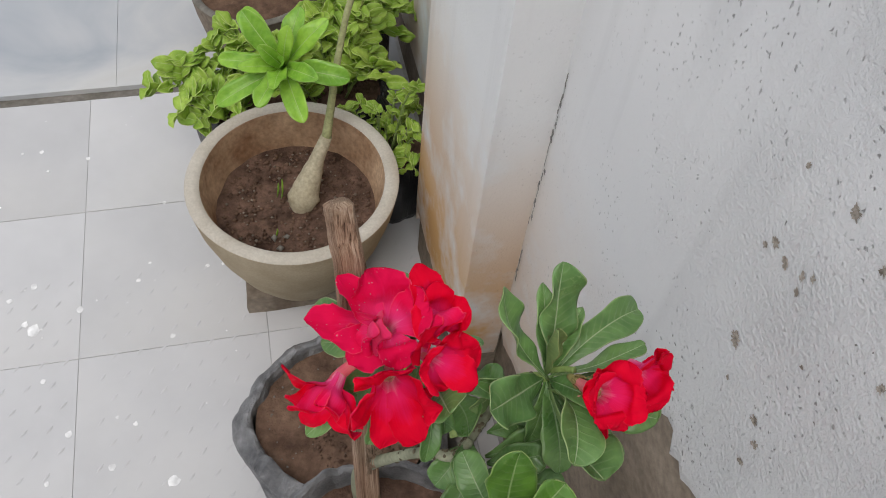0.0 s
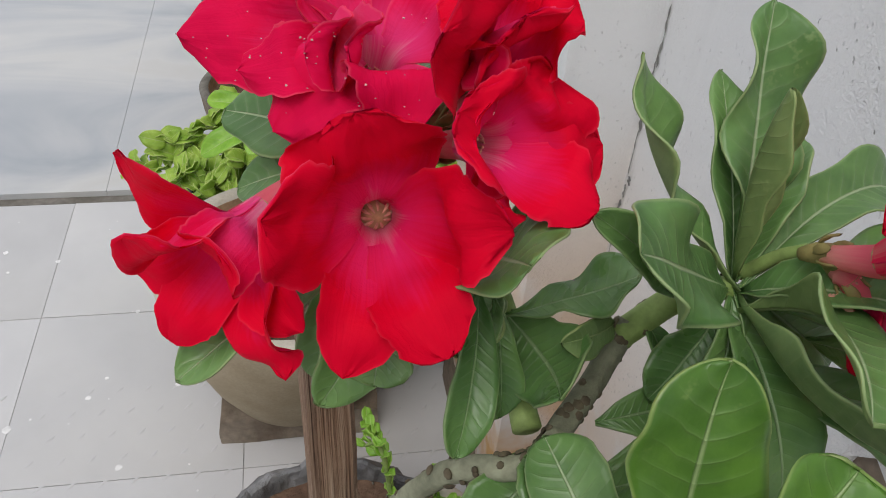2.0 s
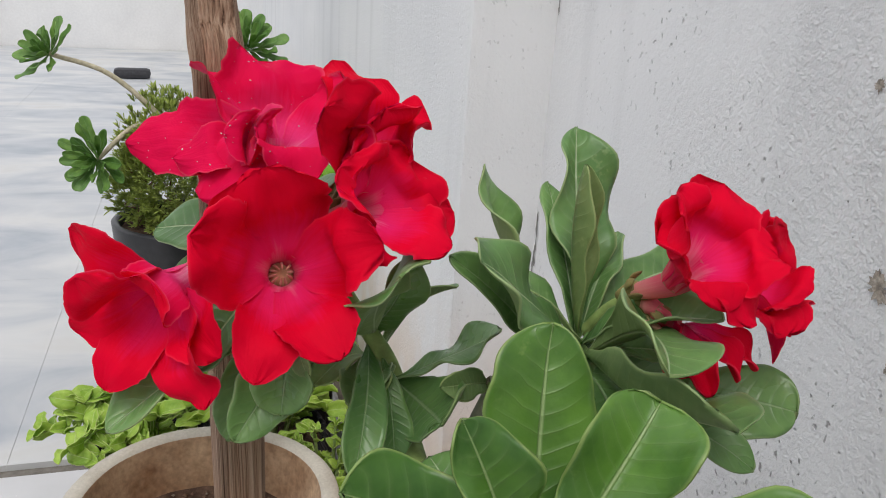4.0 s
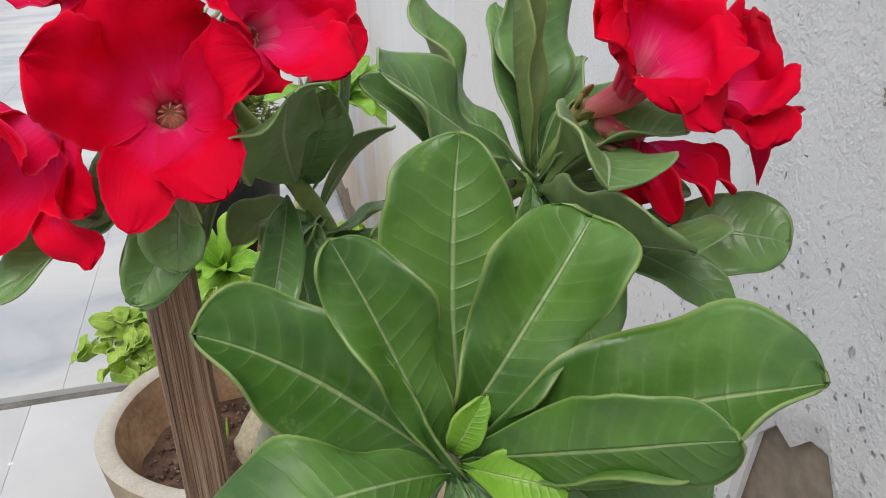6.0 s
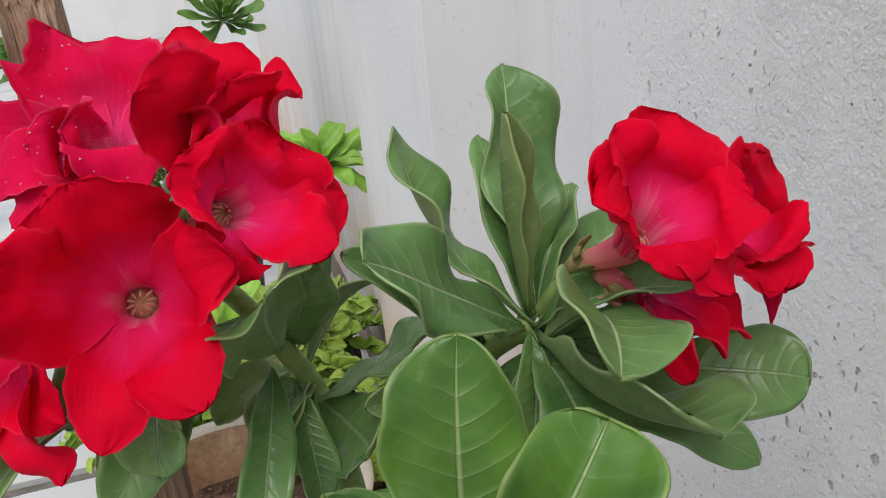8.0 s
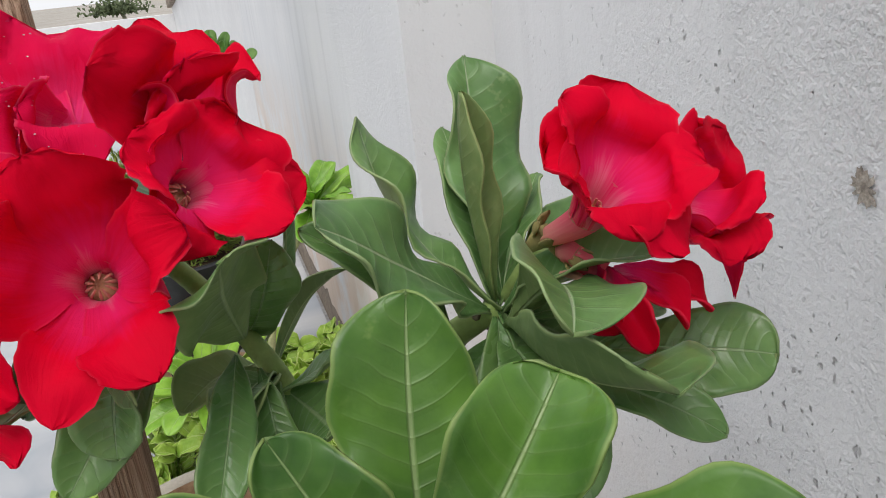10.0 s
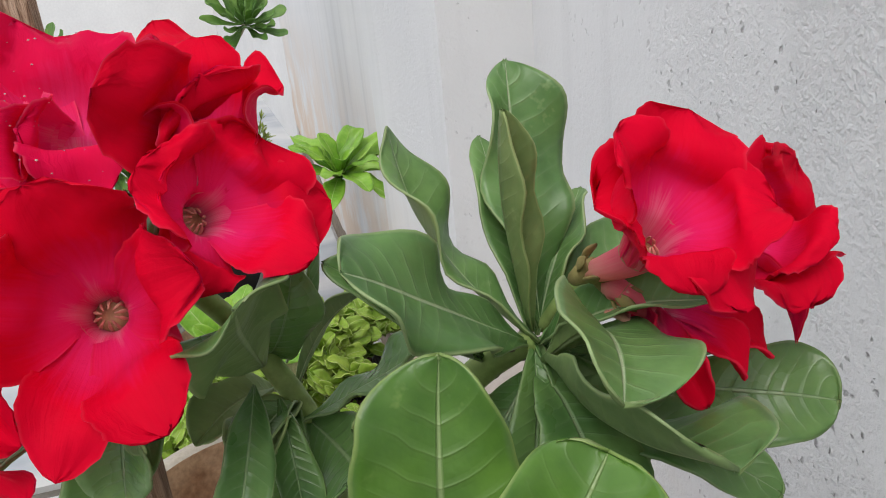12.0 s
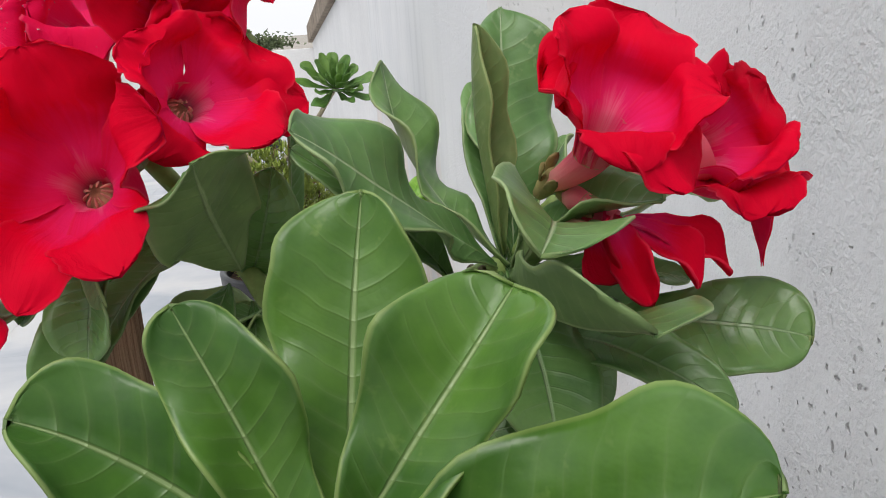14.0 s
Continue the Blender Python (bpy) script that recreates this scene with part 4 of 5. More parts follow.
# leaves that show singly: base, tip, normal, half width, arch, fold, twist, skew, curl, belly, blunt, wave, material
SINGLE = (
        ((0.3847, 0.3661, 0.7831), (0.3946, 0.3982, 0.8499), (0.3, -0.74, 0.6), 0.0171, -0.070, 0.21, 0.49, -0.09, 0.03, 0.66, 0.50, 0.12, M_LEAFNEAR),
        ((0.3783, 0.3665, 0.7816), (0.4203, 0.3804, 0.8323), (0.23, -0.69, 0.68), 0.0177, 0.039, 0.62, 0.53, 0.06, 0.01, 0.78, 0.34, 0.22, M_LEAFNEAR),
        ((0.3809, 0.3641, 0.7795), (0.3604, 0.3708, 0.8385), (0.2, -0.55, 0.81), 0.0110, 0.009, 0.55, 0.56, 0.17, 0.04, 0.70, 0.42, 0.25, M_LEAFNEAR),
        ((0.3835, 0.3598, 0.7797), (0.3358, 0.3846, 0.8212), (-0.7, -0.69, 0.17), 0.0160, -0.007, 0.60, -1.21, 0.13, -0.20, 0.70, 0.42, 0.15, M_LEAFNEAR),
        ((0.3828, 0.3619, 0.7844), (0.4462, 0.3281, 0.8162), (-0.15, -0.88, 0.46), 0.0192, -0.101, 0.48, 0.98, -0.04, -0.02, 0.64, 0.50, 0.10, M_LEAFNEAR),
        ((0.384, 0.3635, 0.7834), (0.4217, 0.3187, 0.8135), (0.0, -0.96, 0.27), 0.0128, -0.006, -0.25, 0.00, 0.15, 0.02, 0.64, 0.50, 0.10, M_LEAFNEAR),
        ((0.3793, 0.358, 0.7847), (0.3277, 0.339, 0.796), (-0.2, -0.66, 0.72), 0.0135, 0.199, 0.19, -0.45, -0.02, 0.01, 0.78, 0.34, 0.15, M_LEAFNEAR),
        ((0.3816, 0.3649, 0.7845), (0.3885, 0.3615, 0.8011), (-0.14, -0.78, 0.61), 0.0042, 0.174, 0.42, -0.37, -0.03, 0.02, 0.62, 0.58, 0.05, M_LEAFNEW),
        ((0.4388, 0.4656, 0.8123), (0.4477, 0.5086, 0.8843), (0.42, -0.91, -0.05), 0.0158, -0.014, 0.23, 0.48, 0.30, 0.01, 0.62, 0.58, 0.26, M_LEAF),
        ((0.4364, 0.4603, 0.8115), (0.397, 0.5048, 0.8609), (0.86, -0.5, -0.13), 0.0128, -0.042, 0.34, 0.26, 0.10, -0.17, 0.68, 0.48, 0.26, M_LEAF),
        ((0.4339, 0.4625, 0.8106), (0.3864, 0.4234, 0.8642), (0.13, -0.47, 0.87), 0.0178, -0.032, 0.18, 0.13, -0.07, 0.10, 0.72, 0.42, 0.22, M_LEAF),
        ((0.4352, 0.4548, 0.808), (0.4233, 0.3896, 0.8274), (0.48, -0.24, 0.85), 0.0172, 0.243, 0.47, -0.14, 0.14, -0.13, 0.76, 0.36, 0.10, M_LEAF),
        ((0.4376, 0.4602, 0.8086), (0.468, 0.393, 0.825), (0.78, -0.51, 0.35), 0.0250, -0.203, 0.41, -1.05, -0.33, 0.29, 0.76, 0.36, 0.06, M_LEAF),
        ((0.4600, 0.4530, 0.7950), (0.5105, 0.4252, 0.7935), (-0.1, -0.70, 0.70), 0.0145, 0.06, 0.12, -0.10, 0.0, 0.0, 0.74, 0.40, 0.10, M_LEAFDARK),
        ((0.4391, 0.4476, 0.7958), (0.4790, 0.4055, 0.7875), (0.0, -0.60, 0.78), 0.0100, 0.10, 0.35, -0.07, 0.0, 0.05, 0.62, 0.58, 0.12, M_LEAFDARK),
        ((0.437, 0.4616, 0.8103), (0.5178, 0.503, 0.814), (-0.65, -0.29, 0.7), 0.0138, 0.173, 0.35, -0.60, -0.02, 0.0, 0.70, 0.45, 0.12, M_LEAF),
        ((0.4359, 0.464, 0.810), (0.5025, 0.4635, 0.8356), (-0.31, 0.74, 0.6), 0.0117, -0.045, 0.10, -0.40, 0.0, -0.02, 0.78, 0.34, 0.12, M_LEAF),
        ((0.3641, 0.5001, 0.7856), (0.3936, 0.4894, 0.8255), (0.58, -0.2, 0.79), 0.0050, 0.176, 0.45, -0.43, 0.02, 0.03, 0.74, 0.40, 0.05, M_LEAF),
        ((0.3672, 0.477, 0.7929), (0.3764, 0.4365, 0.7944), (-0.04, -0.96, 0.28), 0.0151, -0.179, 0.19, 0.12, -0.08, -0.07, 0.62, 0.52, 0.08, M_LEAFDARK),
        ((0.3662, 0.4727, 0.7948), (0.4038, 0.4647, 0.8172), (0.02, -0.03, 1.0), 0.0131, -0.027, 0.10, 0.14, -0.03, 0.02, 0.78, 0.34, 0.15, M_LEAFDARK),
        ((0.358, 0.474, 0.815), (0.356, 0.430, 0.853), (-0.65, 0.55, 0.5), 0.0180, 0.05, 0.10, 0.0, 0.0, 0.0, 0.66, 0.45, 0.20, M_LEAF))
for k, (base, tip, normal, half, arch, fold, twist, skew, curl, belly, blunt, wave, mat) in enumerate(SINGLE):
    leaf(plant, base, tip, normal, half, mat, arch=arch, fold=fold, twist=twist, skew=skew, curl=curl, belly=belly, blunt=blunt, wave=1.3 * wave, waves=2.1, phase=k * 1.7, rag=0.12, sway=0.09, seed=k * 0.7, nu=26, nv=12)
# smaller leaves of the rosette by the wall: tip, normal, half width, arch, fold, wave, phase, material
for tip, normal, half, arch, fold, wave, ph, mat in (
        ((0.437, 0.509, 0.861), (0.1, -0.9, 0.2), 0.0085, 0.04, 0.35, 0.20, 0.9, M_LEAF),
        ((0.4303, 0.463, 0.8802), (0.6, -0.6, 0.2), 0.0075, -0.05, 1.10, 0.15, 0.3, M_LEAFPALE),
        ((0.4655, 0.496, 0.8425), (-0.7, -0.6, 0.2), 0.0090, 0.04, 0.50, 0.25, 0.2, M_LEAF),
        ((0.467, 0.421, 0.836), (-0.2, -0.3, 0.9), 0.0110, 0.10, 0.60, 0.15, 1.0, M_LEAF),
        ((0.485, 0.446, 0.806), (0.0, -0.3, 0.9), 0.0090, 0.08, 0.30, 0.15, 2.0, M_LEAFDARK),
        ((0.435, 0.406, 0.776), (0.1, -0.8, 0.5), 0.0150, 0.14, 0.20, 0.10, 1.2, M_LEAFDARK),
        ((0.445, 0.424, 0.780), (0.1, -0.8, 0.5), 0.0120, 0.10, 0.30, 0.15, 2.0, M_LEAFDARK),
        ((0.410, 0.448, 0.778), (-0.2, -0.7, 0.6), 0.0100, 0.12, 0.30, 0.15, 0.0, M_LEAFDARK)):
    t = Vector(tip)
    out = (t - HUB_R).normalized()
    leaf(plant, HUB_R + out * 0.003 - Vector((0, 0, 0.004)) * (1 - out.z), t, normal, half, mat, arch=arch, fold=fold, wave=1.1 * wave, phase=ph, waves=2.4, belly=0.62, blunt=0.58, rag=0.16, sway=0.08, seed=ph, skew=0.1 * math.sin(ph * 5))
# smaller leaves of the rosette nearest the path
for tip, half, arch, fold, wave, ph, mat in (
        ((0.442, 0.353, 0.776), 0.0150, 0.05, 0.15, 0.15, 0.7, M_LEAFDARK),
        ((0.340, 0.353, 0.756), 0.0150, 0.08, 0.15, 0.15, 0.1, M_LEAFDARK),
        ((0.380, 0.336, 0.741), 0.0150, 0.08, 0.15, 0.15, 2.1, M_LEAFDARK),
        ((0.420, 0.336, 0.751), 0.0150, 0.08, 0.15, 0.15, 1.1, M_LEAFDARK),
        ((0.403, 0.348, 0.783), 0.0078, 0.10, 0.45, 0.15, 1.0, M_LEAFNEW),
        ((0.376, 0.369, 0.784), 0.0035, 0.05, 0.50, 0.05, 0.0, M_LEAFNEW)):
    t = Vector(tip)
    out = (t - HUB_N).normalized()
    leaf(plant, HUB_N + out * 0.002, t, UP_N, half, mat, arch=arch, fold=fold, wave=1.35 * wave, phase=ph, waves=1.7, belly=0.72, rag=0.04 if mat is M_LEAFNEW else 0.20, blunt=0.5 if mat is M_LEAFNEW else 0.42, sway=0.0 if mat is M_LEAFNEW else 0.15, seed=ph, skew=0.12 * math.sin(ph * 5))
# leaves between the two, along the branch under the flowers
for base, tip, normal, half, arch, fold, wave, mat in (
        ((0.358, 0.495, 0.806), (0.371, 0.471, 0.844), (0.2, -0.9, 0.2), 0.0095, 0.14, 0.35, 0.25, M_LEAFDARK),
        ((0.365, 0.498, 0.801), (0.377, 0.476, 0.856), (0.8, -0.5, 0.0), 0.0045, 0.05, 0.5, 0.1, M_LEAF),
        ((0.361, 0.498, 0.792), (0.336, 0.471, 0.796), (-0.2, -0.5, 0.8), 0.0090, 0.16, 0.6, 0.15, M_LEAFPALE),
        (HUB_L, (0.349, 0.459, 0.792), (-0.3, -0.5, 0.8), 0.0105, 0.16, 0.5, 0.25, M_LEAFPALE),
        (HUB_L, (0.357, 0.463, 0.776), (-0.2, -0.6, 0.8), 0.0075, 0.12, 0.5, 0.2, M_LEAFDARK),
        ((0.349, 0.489, 0.821), (0.323, 0.445, 0.804), (-0.2, -0.4, 0.9), 0.0085, 0.14, 0.4, 0.2, M_LEAFDARK),
        ((0.327, 0.452, 0.836), (0.3293, 0.4360, 0.8190), (-0.8, -0.5, 0.3), 0.0048, 0.10, 0.35, 0.1, M_LEAFPALE),
        ((0.328, 0.453, 0.835), (0.3215, 0.441, 0.803), (-0.45, -0.85, 0.2), 0.0110, 0.06, 0.45, 0.15, M_LEAFDARK),
        (HUB_L, (0.3492, 0.448, 0.7995), (-0.3, -0.6, 0.7), 0.0062, 0.12, 0.5, 0.2, M_LEAF),
        ((0.336, 0.476, 0.820), (0.3067, 0.4436, 0.7934), (-0.2, -0.9, 0.3), 0.0105, 0.10, 0.35, 0.2, M_LEAFDARK),
        ((0.338, 0.489, 0.832), (0.305, 0.467, 0.779), (-0.4, -0.8, 0.4), 0.0100, 0.10, 0.35, 0.25, M_LEAF),
        ((0.333, 0.491, 0.821), (0.267, 0.457, 0.793), (-0.1, -0.3, 1), 0.0095, 0.05, 0.48, 0.25, M_LEAF),
        (HUB_F, (0.282, 0.529, 0.839), (-0.3, -0.5, 0.8), 0.0125, 0.05, 0.20, 0.10, M_LEAF),
        (HUB_F, (0.285, 0.511, 0.821), (-0.3, -0.3, 0.9), 0.0105, 0.06, 0.25, 0.10, M_LEAF),
        (HUB_F, (0.295, 0.471, 0.806), (-0.4, -0.6, 0.7), 0.0103, 0.08, 0.38, 0.1, M_LEAFDARK),
        (HUB_F, (0.367, 0.501, 0.882), (0.4, -0.5, 0.3), 0.0073, 0.08, 0.38, 0.1, M_LEAFPALE),
        (HUB_F, (0.345, 0.536, 0.856), (0.0, 0.2, 0.9), 0.0095, 0.08, 0.38, 0.1, M_LEAF),
        ((0.389, 0.426, 0.764), (0.429, 0.419, 0.782), (0.1, -0.5, 0.9), 0.0130, 0.10, 0.2, 0.1, M_LEAFDARK),
        ((0.389, 0.431, 0.764), (0.451, 0.437, 0.774), (0.1, -0.4, 0.9), 0.0130, 0.10, 0.2, 0.1, M_LEAFDARK),
        ((0.393, 0.446, 0.771), (0.43, 0.453, 0.768), (0.1, -0.6, 0.8), 0.0110, 0.10, 0.3, 0.1, M_LEAFDARK),
        ((0.387, 0.421, 0.761), (0.407, 0.399, 0.778), (0.1, -0.5, 0.9), 0.0130, 0.10, 0.2, 0.1, M_LEAFDARK),
        ((0.387, 0.421, 0.758), (0.441, 0.401, 0.756), (0.1, -0.5, 0.9), 0.0140, 0.10, 0.2, 0.1, M_LEAFDARK),
        ((0.38, 0.431, 0.758), (0.357, 0.396, 0.741), (-0.3, -0.5, 0.8), 0.0130, 0.10, 0.2, 0.1, M_LEAFDARK),
        ((0.383, 0.386, 0.771), (0.369, 0.429, 0.789), (-0.3, -0.5, 0.8), 0.0130, 0.08, 0.15, 0.1, M_LEAF),
        ((0.379, 0.441, 0.772), (0.367, 0.409, 0.778), (0, -0.4, 1), 0.0130, 0.08, 0.15, 0.1, M_LEAFDARK),
        ((0.379, 0.441, 0.768), (0.351, 0.421, 0.751), (-0.2, -0.5, 0.9), 0.0130, 0.08, 0.15, 0.1, M_LEAFDARK),
        ((0.421, 0.467, 0.805), (0.378, 0.45, 0.852), (-0.4, -0.5, 0.7), 0.0075, 0.10, 0.6, 0.2, M_LEAFDARK),
        ((0.403, 0.469, 0.792), (0.379, 0.453, 0.801), (-0.2, -0.8, 0.5), 0.0060, 0.10, 0.35, 0.2, M_LEAFPALE),
        ((0.355, 0.469, 0.812), (0.343, 0.427, 0.786), (0.1, -0.9, 0.4), 0.0080, 0.10, 0.40, 0.2, M_LEAFDARK),
        ((0.361, 0.469, 0.806), (0.362, 0.449, 0.774), (0.1, -0.9, 0.4), 0.0065, 0.10, 0.40, 0.2, M_LEAFDARK),
        ((0.411, 0.467, 0.796), (0.423, 0.447, 0.768), (0.3, -0.8, 0.4), 0.0085, 0.10, 0.40, 0.2, M_LEAFDARK),
        (HUB_R, (0.42, 0.433, 0.772), (0.1, -0.8, 0.5), 0.0100, 0.10, 0.35, 0.2, M_LEAFDARK),
        (HUB_R, (0.431, 0.447, 0.764), (0.1, -0.8, 0.5), 0.0100, 0.10, 0.35, 0.2, M_LEAFDARK),
        (HUB_R, (0.457, 0.439, 0.772), (0.1, -0.8, 0.5), 0.0120, 0.10, 0.35, 0.2, M_LEAFDARK),
        (HUB_R, (0.475, 0.453, 0.781), (0.1, -0.7, 0.6), 0.0110, 0.10, 0.35, 0.2, M_LEAFDARK)):
    leaf(plant, base, tip, normal, half, mat, arch=arch, fold=fold, wave=wave, phase=half * 400, waves=1.7, rag=0.14, sway=0.12, seed=half * 300)


def bead(at, n, r):
    n = n.normalized()
    x = n.orthogonal().normalized()
    y = n.cross(x)
    vs = [at + n * (r * h) + (x * math.cos(k * 1.0472) + y * math.sin(k * 1.0472)) * (r * q) for q, h in ((1.0, 0.0), (0.75, 0.5)) for k in range(6)] + [at + n * (r * 0.75)]
    fs = [(k, (k + 1) % 6, 6 + (k + 1) % 6, 6 + k) for k in range(6)] + [(6 + k, 6 + (k + 1) % 6, 12) for k in range(6)]
    return vs, fs, [(0, 0)] * 13, [0] * 12


def petal_mesh(c, a, tip, half, mouth, cup, wave, curl, round_end, g, depth=0.013):
    """One petal: a strip that starts inside the flower's tube, flares over the mouth and spreads into a broad lobe."""
    tip = Vector(tip)
    out = tip - c
    rad = (out - a * out.dot(a)).normalized()
    side = a.cross(rad).normalized()
    run = (tip - c).length
    p0, p1 = c - a * depth + rad * (mouth * 0.55), c - a * (depth * 0.30) + rad * (mouth * 0.80)
    p2, p3 = c + rad * (mouth * 1.05) + out * 0.18 + a * 0.0005, c + out * 0.62 + a * (run * 0.10 * curl) + a * 0.0012
    p3 += a * 0.0015
    nodes = [p0, p1, p2, p3, tip - a * (curl * run * 0.22)]
    nu, nv, flare = 36, 18, 0.30
    line = spline(nodes, nu // 4 + 2)
    steps = [min(len(line) - 1.001, k / nu * (len(line) - 1)) for k in range(nu + 1)]
    mid = []
    for t in steps:
        i = int(t)
        mid.append(Vector(line[i]).lerp(Vector(line[i + 1]), t - i))
    ph, kw, lean, sd = g.uniform(0, 6.3), g.uniform(1.1, 1.9), g.uniform(-0.30, 0.30), g.uniform(0, 50)
    top, uvs, nrm = [], [], []
    for i, m in enumerate(mid):
        s = i / nu
        tang = (mid[min(i + 1, nu)] - mid[max(i - 1, 0)]).normalized()
        n = tang.cross(side).normalized()
        neck = mouth * (0.50 + 0.36 * min(1, s / flare))
        t = max(0.0, (s - flare) / (1 - flare))
        peak = 0.52
        if t <= peak:
            k = t / peak
            w = neck + (half - neck) * (k * k * (3 - 2 * k)) ** 0.5
        else:
            q = (t - peak) / (1 - peak)
            w = half * max(0.0, 1 - q ** (1.7 + round_end)) ** (0.66 - 0.16 * round_end)
        bowl = 0.36 * (1 - t) ** 2 + cup * t
        for j in range(nv + 1):
            v = 2 * j / nv - 1
            edge = 1 + 0.20 * noise.noise(Vector((s * 9, sd, 3 if v > 0 else 7))) * t + 0.16 * noise.noise(Vector((s * 24, sd, 3 if v > 0 else 7))) * t
            lift = bowl * w * v * v - curl * 0.35 * half * t * abs(v) ** 3
            lift += 2.3 * wave * half * t * min(1.0, 1.5 * w / half) * v * abs(v) * math.sin(6.283 * kw * s + ph + (1.7 if v > 0 else 0))
            spot = m + side * (w * v * edge) + side * (lean * half * t * t * (1 - t) * 2)
            lift += half * 0.42 * t * noise.noise(Vector(spot) * 85 + Vector((sd, 0, 0))) + half * 0.035 * t * noise.noise(Vector((v * 7, s * 3, sd)))
            spot += tang * (half * 0.24 * t * t * min(1.0, 1.5 * w / half) * (noise.noise(Vector((v * 3.5, sd, 1.5))) + 0.6 * noise.noise(Vector((v * 9, sd, 4.5)))))
            top.append(spot + n * lift)
            uvs.append((0.04 + 0.96 * s ** 1.35, j / nv))
            nrm.append(n)
    m, count = nv + 1, len(top)
    verts = top + [p - k * 0.0005 for p, k in zip(top, nrm)]
    faces, slots = [], []
    for i in range(nu):
        for j in range(nv):
            k = i * m + j
            faces.append((k, k + 1, k + m + 1, k + m)), slots.append(0)
            faces.append((count + k, count + k + m, count + k + m + 1, count + k + 1)), slots.append(1)
    return verts, faces, uvs + uvs, slots


def flower(parent, centre, facing, petals, material, tube_to, mouth=0.0068, label="", seed=0, drops=0, under=None):
    """A trumpet flower: throat at centre, opening towards facing, its tube running back to tube_to.
    petals: tip, half width, cup, wave, curl back, roundness of the end and, where it turns aside, its own facing."""
    g = random.Random(seed)
    beads = []
    c, a = Vector(centre), Vector(facing).normalized()
    x = a.orthogonal().normalized()
    y = a.cross(x)
    end = Vector(tube_to)
    v, f, u = tube([end, end.lerp(c - a * 0.016, 0.5), c - a * 0.013, c - a * 0.0035], [0.0024, 0.0036, mouth * 0.62, mouth * 0.86], 20, 6)
    head = put("flower", raw("flower", v, f[:-2], [M_TUBE], u), parent, label)
    back = (c - end).normalized()
    v, f, u = tube([end - back * 0.005, end, end + back * 0.005], [0.0020, 0.0031, 0.0026], 10, 4)
    put("calyx", raw("calyx", v, f, M_CALYX, u), head)
    for k in range(5):
        side = Matrix.Rotation(1.2566 * k, 3, back) @ back.orthogonal().normalized()
        leaf(head, end + side * 0.002, end + side * 0.005 + back * 0.008, side, 0.0016, M_CALYX, M_CALYX, "sepal", nu=5, nv=2)
    for tip, half, cup, wave, curl, round_end, *own in petals:
        way = Vector(own[0]).normalized() if own else a
        v, f, uv, sl = petal_mesh(c, way, tip, half * 1.10, mouth, cup, wave, curl, round_end, g)
        put("petal", raw("petal", v, f, [material, under or M_PINK], uv, sl), head)
        for q in range(drops):
            i = g.randrange(len(v) // 2)
            if uv[i][0] > 0.30 and 0.05 < uv[i][1] < 0.95:
                beads.append(bead(v[i], a, g.choice((0.00015, 0.0002, 0.00025, 0.00038))))
    if beads:
        joined("water_drops", beads, [M_WATER], head, "clear drops of water")["kind"] = "stuff"
    v, f, u = tube([c - a * 0.0128, c - a * 0.0122], [mouth * 0.66, mouth * 0.62], 16, 2)
    put("throat", raw("throat", v, f, M_THROAT, u), head)
    for k in range(10):
        t = 2 * math.pi * (k + g.uniform(-0.2, 0.2)) / 10
        rad = x * math.cos(t) + y * math.sin(t)
        r = mouth * g.uniform(0.55, 0.66)
        v, f, u = tube([c + rad * r - a * 0.0122, c + rad * (r * 0.75) - a * 0.0095, c + rad * (r * 0.38) - a * g.uniform(0.0066, 0.0080)], [0.0004, 0.0005, 0.0002], 6, 4)
        put("stamen", raw("stamen", v, f, M_STAMEN, u), head)
    return head


flower(plant, (0.3241, 0.4575, 0.8464), (0.0, -0.89, 0.44), (((0.3166, 0.454, 0.882), 0.0185, 0.02, 0.10, 0.05, 0.7), ((0.2944, 0.433, 0.868), 0.0150, 0.05, 0.10, 0.20, 0.8), ((0.312, 0.427, 0.8222), 0.0112, 0.06, 0.16, 0.05, 0.0), ((0.3375, 0.4225, 0.831), 0.0112, 0.05, 0.16, 0.15, 0.8), ((0.3508, 0.430, 0.865), 0.0122, 0.05, 0.22, 0.15, 0.6)), M_RED, (0.332, 0.479, 0.848), label="wide open red flower", seed=1, mouth=0.0072)
flower(plant, (0.286, 0.465, 0.8375), (-0.58, -0.78, -0.12), (((0.2555, 0.4775, 0.8555), 0.0105, 0.02, 0.10, 0.15, 0.1), ((0.2612, 0.4495, 0.847), 0.0125, 0.10, 0.12, 0.15, 0.9), ((0.2563, 0.4722, 0.8241), 0.0092, 0.02, 0.16, 0.05, 0.0), ((0.2668, 0.4586, 0.8072), 0.0092, 0.04, 0.16, 0.05, 0.0), ((0.2963, 0.440, 0.8065), 0.0125, 0.10, 0.16, 0.10, 0.1), ((0.3035, 0.442, 0.8245), 0.0100, 0.10, 0.14, 0.10, 0.0, (-0.2, -0.95, 0.15)), ((0.284, 0.446, 0.8475), 0.0100, 0.30, 0.12, 0.45, 0.6)), M_RED, (0.321, 0.485, 0.851), label="half-turned red flower with a pale pink tube", seed=2)
